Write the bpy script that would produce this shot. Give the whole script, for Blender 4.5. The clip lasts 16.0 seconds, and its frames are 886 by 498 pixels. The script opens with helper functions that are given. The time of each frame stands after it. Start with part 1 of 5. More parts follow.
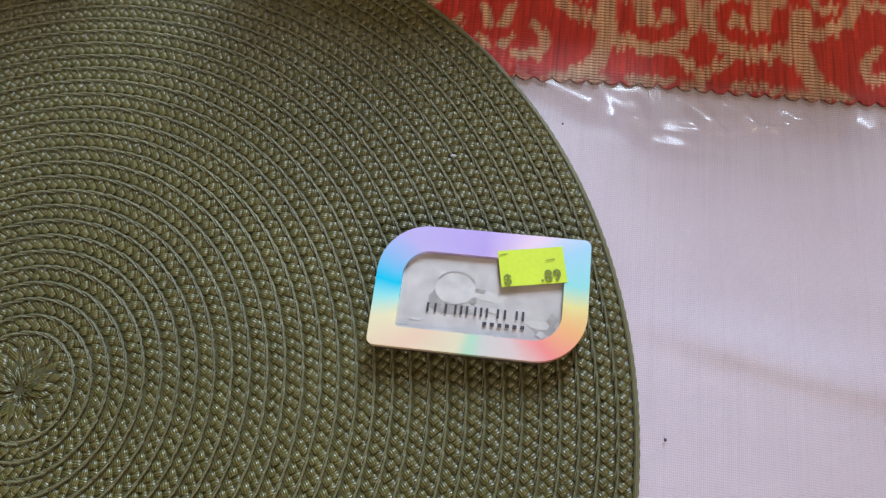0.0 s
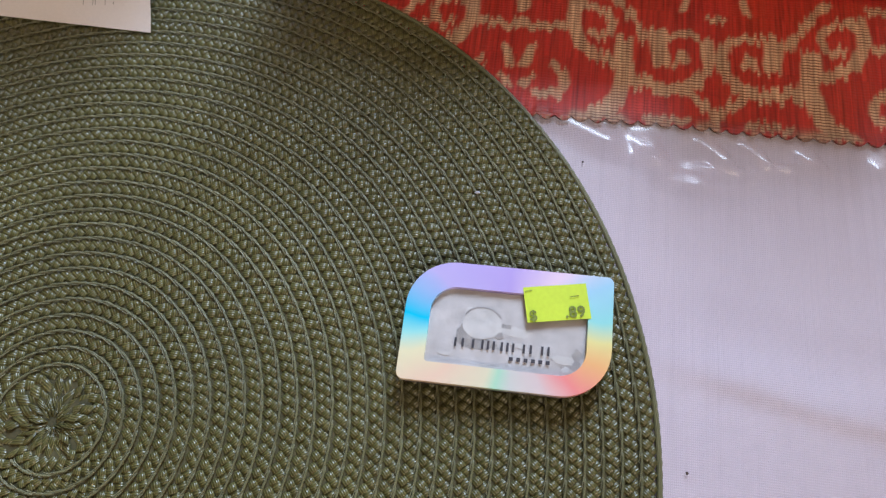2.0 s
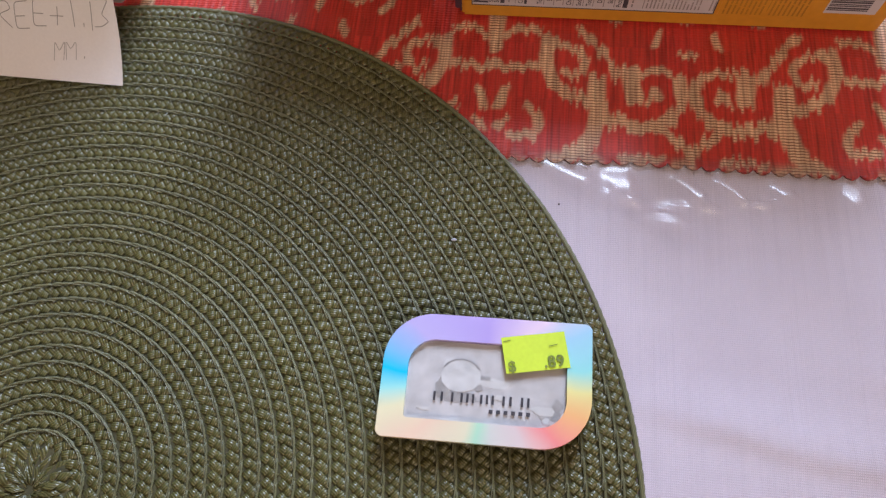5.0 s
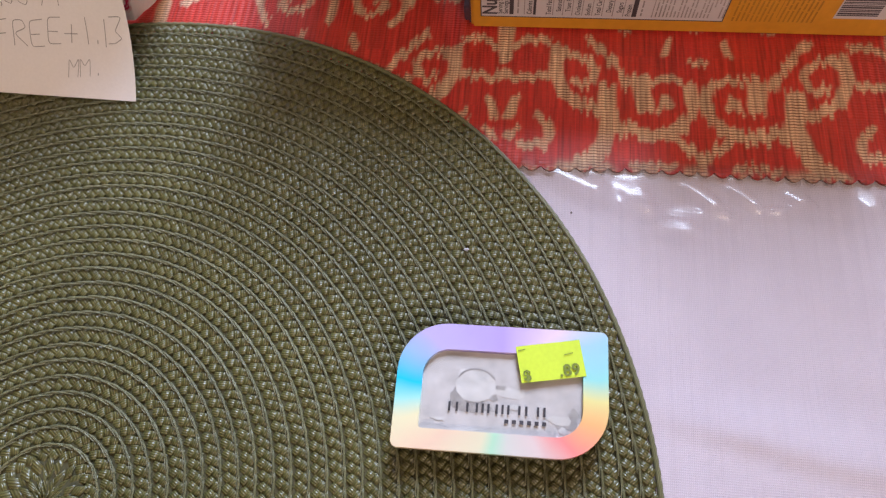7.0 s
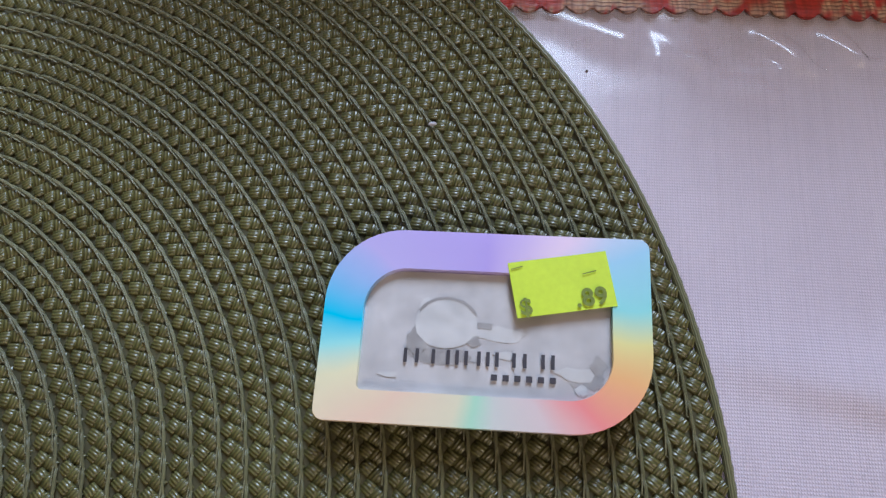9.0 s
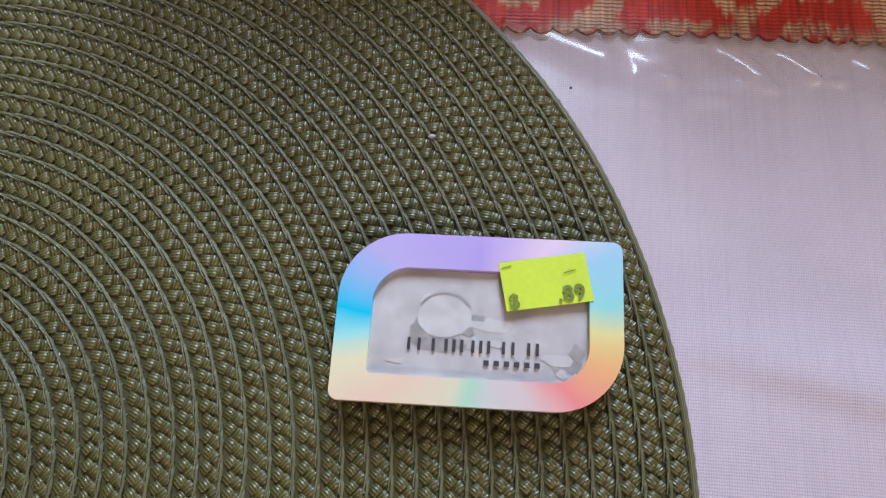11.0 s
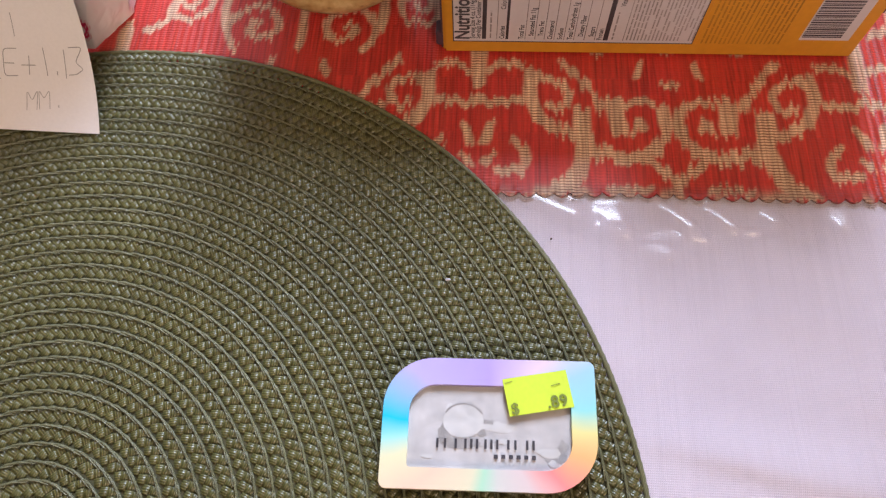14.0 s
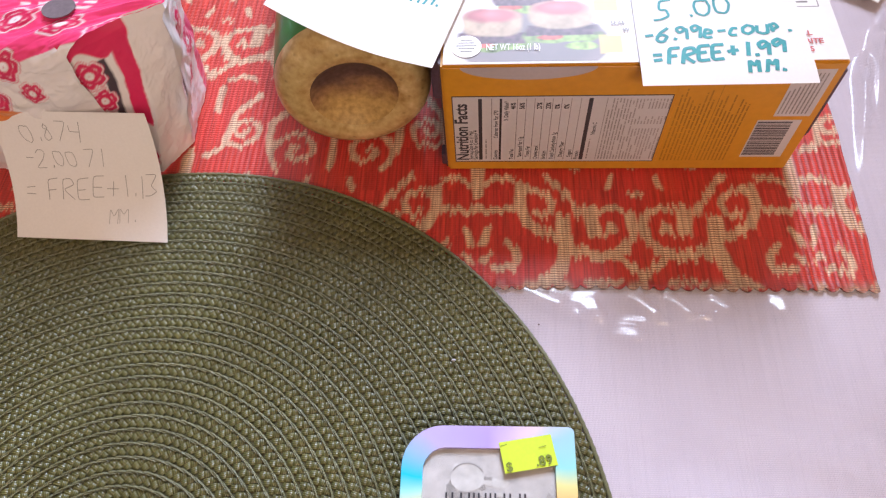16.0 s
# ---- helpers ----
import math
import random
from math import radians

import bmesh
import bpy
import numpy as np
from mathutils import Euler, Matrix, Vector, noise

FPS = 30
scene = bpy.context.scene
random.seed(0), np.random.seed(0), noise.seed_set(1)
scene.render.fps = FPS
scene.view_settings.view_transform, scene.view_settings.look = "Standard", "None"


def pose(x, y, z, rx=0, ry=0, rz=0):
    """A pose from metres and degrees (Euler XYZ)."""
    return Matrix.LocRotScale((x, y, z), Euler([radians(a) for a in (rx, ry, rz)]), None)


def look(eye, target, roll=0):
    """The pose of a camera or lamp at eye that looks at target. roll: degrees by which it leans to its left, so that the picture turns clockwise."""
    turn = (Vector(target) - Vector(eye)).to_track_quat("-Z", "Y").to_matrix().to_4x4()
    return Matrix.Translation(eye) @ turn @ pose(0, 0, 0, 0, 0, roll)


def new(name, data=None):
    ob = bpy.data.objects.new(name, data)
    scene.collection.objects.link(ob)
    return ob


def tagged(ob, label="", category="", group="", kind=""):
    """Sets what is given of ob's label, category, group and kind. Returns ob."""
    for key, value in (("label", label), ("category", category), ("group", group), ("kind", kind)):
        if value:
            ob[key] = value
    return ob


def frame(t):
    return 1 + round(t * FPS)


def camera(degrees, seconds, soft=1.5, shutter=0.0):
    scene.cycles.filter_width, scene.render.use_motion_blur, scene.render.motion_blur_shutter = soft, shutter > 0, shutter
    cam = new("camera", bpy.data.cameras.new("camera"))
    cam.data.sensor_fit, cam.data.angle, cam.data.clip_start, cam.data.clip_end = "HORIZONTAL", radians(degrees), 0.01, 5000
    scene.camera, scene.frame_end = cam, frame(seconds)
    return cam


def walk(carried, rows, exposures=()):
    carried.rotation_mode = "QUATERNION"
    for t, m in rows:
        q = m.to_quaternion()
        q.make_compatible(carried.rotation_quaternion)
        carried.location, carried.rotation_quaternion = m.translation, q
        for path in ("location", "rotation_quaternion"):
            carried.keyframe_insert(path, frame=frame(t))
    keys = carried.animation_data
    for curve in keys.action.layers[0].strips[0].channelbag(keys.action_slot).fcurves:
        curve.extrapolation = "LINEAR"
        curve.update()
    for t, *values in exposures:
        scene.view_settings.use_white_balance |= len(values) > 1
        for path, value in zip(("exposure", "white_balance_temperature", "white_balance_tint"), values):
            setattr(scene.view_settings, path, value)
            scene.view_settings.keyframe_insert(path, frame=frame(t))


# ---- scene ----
cam = camera(66.70, 16.0, 1.3)
PATH = [
    (0, (0.14669, -0.01073, 0.20762), (0.12244, 0.07177, -0.02713), -9.50),
    (0.5, (0.14214, -0.00865, 0.20655), (0.11752, 0.07272, -0.02855), -9.40),
    (1, (0.13495, -0.01300, 0.20533), (0.11196, 0.06972, -0.02946), -7.50),
    (1.5, (0.13304, -0.01343, 0.20593), (0.11454, 0.06934, -0.02924), -4.00),
    (2, (0.13593, -0.00802, 0.21603), (0.11368, 0.08011, -0.01686), -7.10),
    (2.5, (0.13737, -0.00754, 0.21573), (0.11599, 0.08110, -0.01705), -7.00),
    (3, (0.14183, -0.00303, 0.21619), (0.11908, 0.08472, -0.01680), -8.70),
    (3.5, (0.14070, -0.00473, 0.21860), (0.11659, 0.08486, -0.01355), -8.60),
    (4, (0.14139, -0.00715, 0.21980), (0.11802, 0.08257, -0.01237), -8.00),
    (4.2, (0.14033, -0.00481, 0.22141), (0.11808, 0.08594, -0.01047), -7.50),
    (6.3, (0.14344, 0.01103, 0.21449), (0.12031, 0.10341, -0.01666), -9.70),
    (6.5, (0.14191, 0.01032, 0.21705), (0.11778, 0.10510, -0.01302), -10.00),
    (7, (0.13993, 0.00354, 0.21788), (0.11506, 0.10052, -0.01120), -9.90),
    (7.5, (0.14359, 0.00016, 0.21148), (0.11684, 0.09715, -0.01738), -10.50),
    (8, (0.14422, 0.00276, 0.18575), (0.12222, 0.09237, -0.04660), -9.20),
    (8.5, (0.13827, 0.01231, 0.14354), (0.12253, 0.10465, -0.08825), -5.40),
    (9, (0.13944, 0.01761, 0.14220), (0.12244, 0.09712, -0.09421), -8.40),
    (9.2, (0.14245, 0.01610, 0.14608), (0.12107, 0.09487, -0.09022), -11.40),
    (11.3, (0.13928, 0.01567, 0.16866), (0.12516, 0.08892, -0.06995), -7.20),
    (11.5, (0.14047, 0.01576, 0.17599), (0.12310, 0.09463, -0.06061), -9.00),
    (12, (0.13904, 0.01430, 0.19093), (0.11916, 0.10331, -0.04184), -8.70),
    (12.5, (0.14052, 0.01246, 0.19686), (0.12015, 0.11045, -0.03223), -7.40),
    (13, (0.14136, 0.01381, 0.20191), (0.12211, 0.11558, -0.02563), -7.90),
    (13.5, (0.13710, 0.01301, 0.20404), (0.12098, 0.10938, -0.02607), -7.20),
    (14, (0.13396, 0.01233, 0.21887), (0.12196, 0.11195, -0.01011), -4.70),
    (14.5, (0.13676, 0.01364, 0.23719), (0.12501, 0.11852, 0.01056), -4.40),
    (15, (0.13675, 0.01057, 0.25060), (0.12575, 0.12808, 0.03021), -4.00),
    (15.5, (0.13872, 0.00682, 0.25933), (0.12735, 0.13393, 0.04436), -3.90),
    (16, (0.13986, -0.00372, 0.26879), (0.12224, 0.11989, 0.05220), -6.70),
]
walk(cam, [(t, look(eye, target, roll)) for t, eye, target, roll in PATH], [(0.0, -0.02, 5890, 12), (1.0, -0.02, 5890, 12), (2.5, -0.04, 5620, 16), (4.0, -0.02, 5670, 17), (7.0, 0.22, 5870, 20), (8.0, 0.24, 5820, 20), (8.5, -0.04, 5570, 16), (9.0, -0.24, 5520, 15), (12.0, 0.04, 5870, 19), (14.0, 0.32, 5970, 20), (14.5, 0.34, 5970, 20), (15.2, 0.46, 6020, 20), (15.5, 0.50, 6020, 20), (16.0, 0.36, 6020, 20)])

# ---- world, room light ----
world = bpy.data.worlds.new("world")
scene.world = world
world.use_nodes = True
wn = world.node_tree.nodes
sky = wn.new("ShaderNodeTexSky")
sky.sky_type, sky.sun_disc = "NISHITA", False
sky.sun_elevation, sky.sun_rotation = radians(40), radians(-4)
world.node_tree.links.new(sky.outputs[0], wn["Background"].inputs[0])
wn["Background"].inputs[1].default_value = 0.12


def area_lamp(name, eye, target, wide, high, watts, colour):
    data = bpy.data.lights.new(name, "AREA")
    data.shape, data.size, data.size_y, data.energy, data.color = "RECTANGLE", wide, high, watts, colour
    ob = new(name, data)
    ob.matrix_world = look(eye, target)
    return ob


# ---- materials ----
def shader(name, rough=0.6, metal=0.0, spec=0.5):
    m = bpy.data.materials.new(name)
    m.use_nodes = True
    n, l = m.node_tree.nodes, m.node_tree.links
    b = n["Principled BSDF"]
    b.inputs["Roughness"].default_value = rough
    b.inputs["Metallic"].default_value = metal
    b.inputs["Specular IOR Level"].default_value = spec
    return m, n, l, b


def put(node, **values):
    for key, value in values.items():
        node.inputs[key].default_value = value
    return node


def ramp(n, stops):
    r = n.new("ShaderNodeValToRGB")
    e = r.color_ramp.elements
    while len(e) < len(stops):
        e.new(0.5)
    for k, (at, c) in enumerate(stops):
        e[k].position, e[k].color = at, (*c, 1)
    return r


def surface(name, colour, rough=0.6, metal=0.0, spec=0.5, grain=600, vary=0.12, bump=0.15, stain=35, islands=0.0, coat=0.0):
    """Colour with grain and stains at two scales, and fine relief."""
    m, n, l, b = shader(name, rough, metal, spec)
    co = n.new("ShaderNodeTexCoord")
    fine, large = put(n.new("ShaderNodeTexNoise"), Scale=grain, Detail=4.0), put(n.new("ShaderNodeTexNoise"), Scale=stain, Detail=3.0)
    for t in (fine, large):
        l.new(co.outputs["Object"], t.inputs["Vector"])
    add = n.new("ShaderNodeMath")
    l.new(fine.outputs[0], add.inputs[0]), l.new(large.outputs[0], add.inputs[1])
    low, high = [c * (1 - vary) for c in colour], [min(1, c * (1 + vary)) for c in colour]
    r = ramp(n, [(0.35, low), (0.65, high)])
    half = put(n.new("ShaderNodeMath"))
    half.operation = "MULTIPLY"
    half.inputs[1].default_value = 0.5
    l.new(add.outputs[0], half.inputs[0])
    last = half
    if islands:
        geo = n.new("ShaderNodeNewGeometry")
        mix = n.new("ShaderNodeMath")
        mix.operation = "MULTIPLY_ADD"
        mix.inputs[1].default_value = islands
        l.new(geo.outputs["Random Per Island"], mix.inputs[0])
        off = n.new("ShaderNodeMath")
        off.operation = "SUBTRACT"
        off.inputs[1].default_value = islands / 2
        l.new(half.outputs[0], off.inputs[0]), l.new(off.outputs[0], mix.inputs[2])
        last = mix
    l.new(last.outputs[0], r.inputs[0])
    l.new(r.outputs[0], b.inputs["Base Color"])
    bp = put(n.new("ShaderNodeBump"), Strength=bump, Distance=0.0003)
    l.new(fine.outputs[0], bp.inputs["Height"])
    l.new(bp.outputs[0], b.inputs["Normal"])
    b.inputs["Coat Weight"].default_value = coat
    return m


def printed(name, rough=0.5, bump_scale=500, bump=0.2, spec=0.5, vary=0.1, weft=False):
    """A surface whose print is in the mesh's colour attribute, with grain on it."""
    m, n, l, b = shader(name, rough, 0, spec)
    at = n.new("ShaderNodeVertexColor")
    at.layer_name = "print"
    co = n.new("ShaderNodeTexCoord")
    t = put(n.new("ShaderNodeTexNoise"), Scale=bump_scale, Detail=3.0)
    l.new(co.outputs["Object"], t.inputs["Vector"])
    hsv = n.new("ShaderNodeHueSaturation")
    mr = put(n.new("ShaderNodeMapRange"))
    mr.inputs[3].default_value, mr.inputs[4].default_value = 1 - vary, 1 + vary
    l.new(t.outputs[0], mr.inputs[0])
    l.new(mr.outputs[0], hsv.inputs["Value"])
    l.new(at.outputs[0], hsv.inputs["Color"])
    last, height = hsv.outputs[0], t.outputs[0]
    if weft:
        # weft threads that sag between the warp ribs, with dark slits between them, widest in the tan figures
        def calc(kind, p, q):
            m2 = n.new("ShaderNodeMath")
            m2.operation = kind
            for slot, value in enumerate((p, q)):
                if isinstance(value, (int, float)):
                    m2.inputs[slot].default_value = value
                else:
                    l.new(value, m2.inputs[slot])
            return m2.outputs[0]
        sep, join = n.new("ShaderNodeSeparateXYZ"), n.new("ShaderNodeCombineXYZ")
        l.new(co.outputs["Object"], sep.inputs[0])
        warp = calc("COSINE", calc("MULTIPLY", sep.outputs[0], 2 * math.pi / 0.0030), 0.0)
        l.new(calc("MULTIPLY", sep.outputs[0], 0.25), join.inputs[0])
        l.new(calc("ADD", sep.outputs[1], calc("MULTIPLY", warp, 0.00003)), join.inputs[1])
        w = put(n.new("ShaderNodeTexWave"), Scale=255.0, Distortion=2.6, Detail=2.5)
        w.bands_direction = "Y"
        l.new(join.outputs[0], w.inputs["Vector"])
        gaps = ramp(n, [(0.12, (0.20, 0.07, 0.03)), (0.48, (1, 1, 1))])
        l.new(w.outputs[0], gaps.inputs[0])
        patch = put(n.new("ShaderNodeTexNoise"), Scale=70, Detail=2.0)
        l.new(co.outputs["Object"], patch.inputs["Vector"])
        amount = n.new("ShaderNodeMapRange")
        amount.inputs[3].default_value, amount.inputs[4].default_value = 0.06, 1.25
        l.new(at.outputs[1], amount.inputs[0])
        mul = n.new("ShaderNodeMix")
        mul.data_type, mul.blend_type = "RGBA", "MULTIPLY"
        l.new(calc("MULTIPLY", amount.outputs[0], calc("ADD", patch.outputs[0], 0.12)), mul.inputs[0]), l.new(last, mul.inputs[6]), l.new(gaps.outputs[0], mul.inputs[7])
        # loose warp threads: fine uneven streaks along the cloth
        long, streaks = n.new("ShaderNodeMapping"), put(n.new("ShaderNodeTexNoise"), Scale=1.0, Detail=3.0)
        long.inputs["Scale"].default_value = (1100, 45, 1)
        l.new(co.outputs["Object"], long.inputs["Vector"]), l.new(long.outputs[0], streaks.inputs["Vector"])
        tones, both = ramp(n, [(0.30, (0.60, 0.52, 0.50)), (0.50, (1, 1, 1)), (0.72, (1.15, 1.3, 1.3))]), n.new("ShaderNodeMix")
        both.data_type, both.blend_type = "RGBA", "MULTIPLY"
        both.inputs[0].default_value = 1.0
        l.new(streaks.outputs[0], tones.inputs[0]), l.new(mul.outputs[2], both.inputs[6]), l.new(tones.outputs[0], both.inputs[7])
        last, height = both.outputs[2], calc("ADD", w.outputs[0], calc("MULTIPLY", warp, 0.4))
    l.new(last, b.inputs["Base Color"])
    bp = put(n.new("ShaderNodeBump"), Strength=bump, Distance=0.0004)
    l.new(height, bp.inputs["Height"])
    l.new(bp.outputs[0], b.inputs["Normal"])
    return m


def strand_material(name, colour, rough=0.38):
    """Woven plastic straw: fine ribs along each strand, every strand a little different."""
    m, n, l, b = shader(name, rough, 0, 0.75)
    uv = n.new("ShaderNodeUVMap")
    w = put(n.new("ShaderNodeTexWave"), Scale=0.63, Distortion=0.5)
    w.bands_direction = "Y"
    l.new(uv.outputs[0], w.inputs[0])
    geo, co = n.new("ShaderNodeNewGeometry"), n.new("ShaderNodeTexCoord")
    large = put(n.new("ShaderNodeTexNoise"), Scale=14, Detail=3.0)
    l.new(co.outputs["Object"], large.inputs["Vector"])
    info, both = n.new("ShaderNodeObjectInfo"), n.new("ShaderNodeMath")
    l.new(geo.outputs["Random Per Island"], both.inputs[0]), l.new(info.outputs["Random"], both.inputs[1])
    mix = n.new("ShaderNodeMath")
    mix.operation = "MULTIPLY_ADD"
    mix.inputs[1].default_value = 0.25
    l.new(both.outputs[0], mix.inputs[0]), l.new(large.outputs[0], mix.inputs[2])
    r = ramp(n, [(0.3, [c * 0.72 for c in colour]), (0.7, colour), (1.0, [c * 1.3 for c in colour])])
    l.new(mix.outputs[0], r.inputs[0])
    dark = n.new("ShaderNodeMix")
    dark.data_type, dark.blend_type = "RGBA", "MULTIPLY"
    dark.inputs[0].default_value = 0.5
    l.new(r.outputs[0], dark.inputs[6]), l.new(w.outputs[0], dark.inputs[7])
    l.new(dark.outputs[2], b.inputs["Base Color"])
    bp = put(n.new("ShaderNodeBump"), Strength=0.5, Distance=0.0002)
    l.new(w.outputs[0], bp.inputs["Height"])
    l.new(bp.outputs[0], b.inputs["Normal"])
    return m


def weave_cloth(name, colour):
    """Plain-woven cotton: crossed threads about a millimetre apart."""
    m, n, l, b = shader(name, 0.85, 0, 0.2)
    co = n.new("ShaderNodeTexCoord")
    warp = put(n.new("ShaderNodeTexWave"), Scale=560.0, Distortion=0.9, Detail=2.0)
    weft = put(n.new("ShaderNodeTexWave"), Scale=430.0, Distortion=0.9, Detail=2.0)
    warp.bands_direction, weft.bands_direction = "X", "Y"
    large = put(n.new("ShaderNodeTexNoise"), Scale=22, Detail=4.0)
    for t in (warp, weft, large):
        l.new(co.outputs["Object"], t.inputs["Vector"])
    add = n.new("ShaderNodeMath")
    add.operation = "MULTIPLY"
    l.new(warp.outputs[0], add.inputs[0]), l.new(weft.outputs[0], add.inputs[1])
    r = ramp(n, [(0.0, [c * 0.84 for c in colour]), (0.8, colour)])
    l.new(add.outputs[0], r.inputs[0])
    tone = ramp(n, [(0.3, (0.93, 0.92, 0.93)), (0.7, (1, 1, 1))])
    l.new(large.outputs[0], tone.inputs[0])
    mul = n.new("ShaderNodeMix")
    mul.data_type, mul.blend_type = "RGBA", "MULTIPLY"
    mul.inputs[0].default_value = 1.0
    l.new(r.outputs[0], mul.inputs[6]), l.new(tone.outputs[0], mul.inputs[7])
    # single thicker or thinner yarns
    mp, yarn = n.new("ShaderNodeMapping"), put(n.new("ShaderNodeTexNoise"), Scale=1.0, Detail=3.0)
    mp.inputs["Scale"].default_value = (1100, 14, 1)
    l.new(co.outputs["Object"], mp.inputs["Vector"]), l.new(mp.outputs[0], yarn.inputs["Vector"])
    shade, both = ramp(n, [(0.32, (0.86, 0.85, 0.86)), (0.55, (1, 1, 1))]), n.new("ShaderNodeMix")
    both.data_type, both.blend_type = "RGBA", "MULTIPLY"
    both.inputs[0].default_value = 0.35
    l.new(yarn.outputs[0], shade.inputs[0]), l.new(mul.outputs[2], both.inputs[6]), l.new(shade.outputs[0], both.inputs[7])
    l.new(both.outputs[2], b.inputs["Base Color"])
    bp = put(n.new("ShaderNodeBump"), Strength=0.5, Distance=0.0004)
    l.new(add.outputs[0], bp.inputs["Height"])
    l.new(bp.outputs[0], b.inputs["Normal"])
    return m


def clear_film(name, rough=0.08, haze=0.0):
    """Clear plastic film: what lies under it shows through, and it shines."""
    m, n, l, b = shader(name, rough)
    out = n["Material Output"]
    clear, gloss, mix = n.new("ShaderNodeBsdfTransparent"), put(n.new("ShaderNodeBsdfGlossy"), Roughness=rough), n.new("ShaderNodeMixShader")
    fres = put(n.new("ShaderNodeFresnel"), IOR=1.5)
    co, t = n.new("ShaderNodeTexCoord"), put(n.new("ShaderNodeTexNoise"), Scale=45, Detail=3.0)
    l.new(co.outputs["Object"], t.inputs["Vector"])
    bp = put(n.new("ShaderNodeBump"), Strength=0.12, Distance=0.002)
    l.new(t.outputs[0], bp.inputs["Height"])
    l.new(bp.outputs[0], gloss.inputs["Normal"])
    l.new(fres.outputs[0], mix.inputs[0]), l.new(clear.outputs[0], mix.inputs[1]), l.new(gloss.outputs[0], mix.inputs[2])
    l.new(mix.outputs[0], out.inputs[0])
    return m


def foil_material():
    """Holographic foil: the rainbow it reflects is painted as fixed colours round the frame."""
    m, n, l, b = shader("holographic_foil", 0.24, 0.22, 0.5)
    co, mp, g = n.new("ShaderNodeTexCoord"), n.new("ShaderNodeMapping"), n.new("ShaderNodeTexGradient")
    g.gradient_type = "RADIAL"
    t = put(n.new("ShaderNodeTexNoise"), Scale=60, Detail=1.0)
    l.new(co.outputs["Object"], t.inputs["Vector"])
    mp.inputs["Scale"].default_value = (1, 1.55, 1)
    l.new(co.outputs["Object"], mp.inputs["Vector"])
    l.new(mp.outputs[0], g.inputs[0])
    add = n.new("ShaderNodeMath")
    add.operation = "MULTIPLY_ADD"
    add.inputs[1].default_value = 0.05
    l.new(t.outputs[0], add.inputs[0]), l.new(g.outputs[0], add.inputs[2])
    # angles from -180 degrees (0) over the near side (0.25), the right (0.5) and the far side (0.75) to 180
    r = ramp(n, [(0.0, (0.02, 0.66, 1.0)), (0.045, (0.40, 0.90, 0.90)), (0.085, (0.92, 0.90, 0.60)), (0.15, (0.95, 0.72, 0.56)), (0.215, (0.86, 0.84, 0.62)), (0.24, (0.50, 0.86, 0.66)), (0.27, (0.72, 0.76, 0.74)),
                 (0.32, (0.82, 0.70, 0.72)), (0.37, (1.0, 0.34, 0.34)), (0.43, (1.0, 0.58, 0.26)), (0.49, (0.92, 0.88, 0.38)), (0.55, (0.36, 0.86, 0.88)), (0.61, (0.42, 0.74, 0.98)), (0.67, (0.88, 0.72, 0.92)),
                 (0.76, (0.52, 0.42, 0.90)), (0.88, (0.58, 0.52, 0.94)), (1.0, (0.02, 0.66, 1.0))])
    sub = n.new("ShaderNodeMath")
    sub.operation = "SUBTRACT"
    sub.inputs[1].default_value = 0.025
    l.new(add.outputs[0], sub.inputs[0])
    add = n.new("ShaderNodeMath")
    add.operation = "FRACT"
    l.new(sub.outputs[0], add.inputs[0])
    l.new(add.outputs[0], r.inputs[0])
    l.new(r.outputs[0], b.inputs["Base Color"])
    return m


PAPER = surface("note_paper", (0.80, 0.77, 0.78), 0.8, grain=900, vary=0.03, bump=0.08, stain=20)
TABLE_WOOD = surface("table_wood", (0.16, 0.08, 0.04), 0.45, grain=60, vary=0.3)
WALL = surface("wall_paint", (0.72, 0.66, 0.60), 0.9, grain=200, vary=0.04, stain=2)
CEIL = surface("ceiling_paint", (0.80, 0.78, 0.76), 0.9, grain=200, vary=0.03, stain=2)
FLOOR = surface("floor_boards", (0.25, 0.15, 0.09), 0.5, grain=40, vary=0.25, stain=3)
LINEN = weave_cloth("white_cotton", (0.755, 0.675, 0.745))
FILM = clear_film("table_film", 0.2)
PANE = clear_film("clear_lid", 0.12)
STRAW = strand_material("green_straw", (0.124, 0.119, 0.037), 0.34)
CORD = strand_material("green_cord", (0.190, 0.192, 0.092), 0.42)
THREAD = strand_material("pale_green_thread", (0.27, 0.27, 0.15), 0.4)
MAT_BASE = surface("mat_underside", (0.066, 0.060, 0.024), 0.8, vary=0.3)
FOIL = foil_material()
CASE = surface("dark_case_plastic", (0.035, 0.025, 0.04), 0.3, vary=0.15, bump=0.05)
CARD = surface("grey_white_card", (0.52, 0.49, 0.485), 0.5, grain=250, vary=0.16, bump=0.25, stain=140)
FOIL_DISC = surface("pale_pearl", (0.59, 0.57, 0.56), 0.3, grain=260, vary=0.12, bump=0.4, stain=150)
GREY_TEAR = surface("torn_grey", (0.36, 0.335, 0.325), 0.6, grain=400, vary=0.25)
STICKER = surface("neon_sticker", (0.60, 0.78, 0.035), 0.65, grain=700, vary=0.05, bump=0.1, stain=90)
INK = surface("black_ink", (0.045, 0.04, 0.05), 0.5, vary=0.2)
FADED = surface("faded_stamp_ink", (0.17, 0.22, 0.03), 0.7, grain=1500, vary=0.35)
PENCIL = surface("pencil_grey", (0.30, 0.29, 0.30), 0.6, grain=1500, vary=0.3)
TEAL = surface("teal_marker", (0.02, 0.27, 0.29), 0.6, grain=900, vary=0.25)
LINT = surface("white_lint", (0.52, 0.52, 0.58), 0.9)
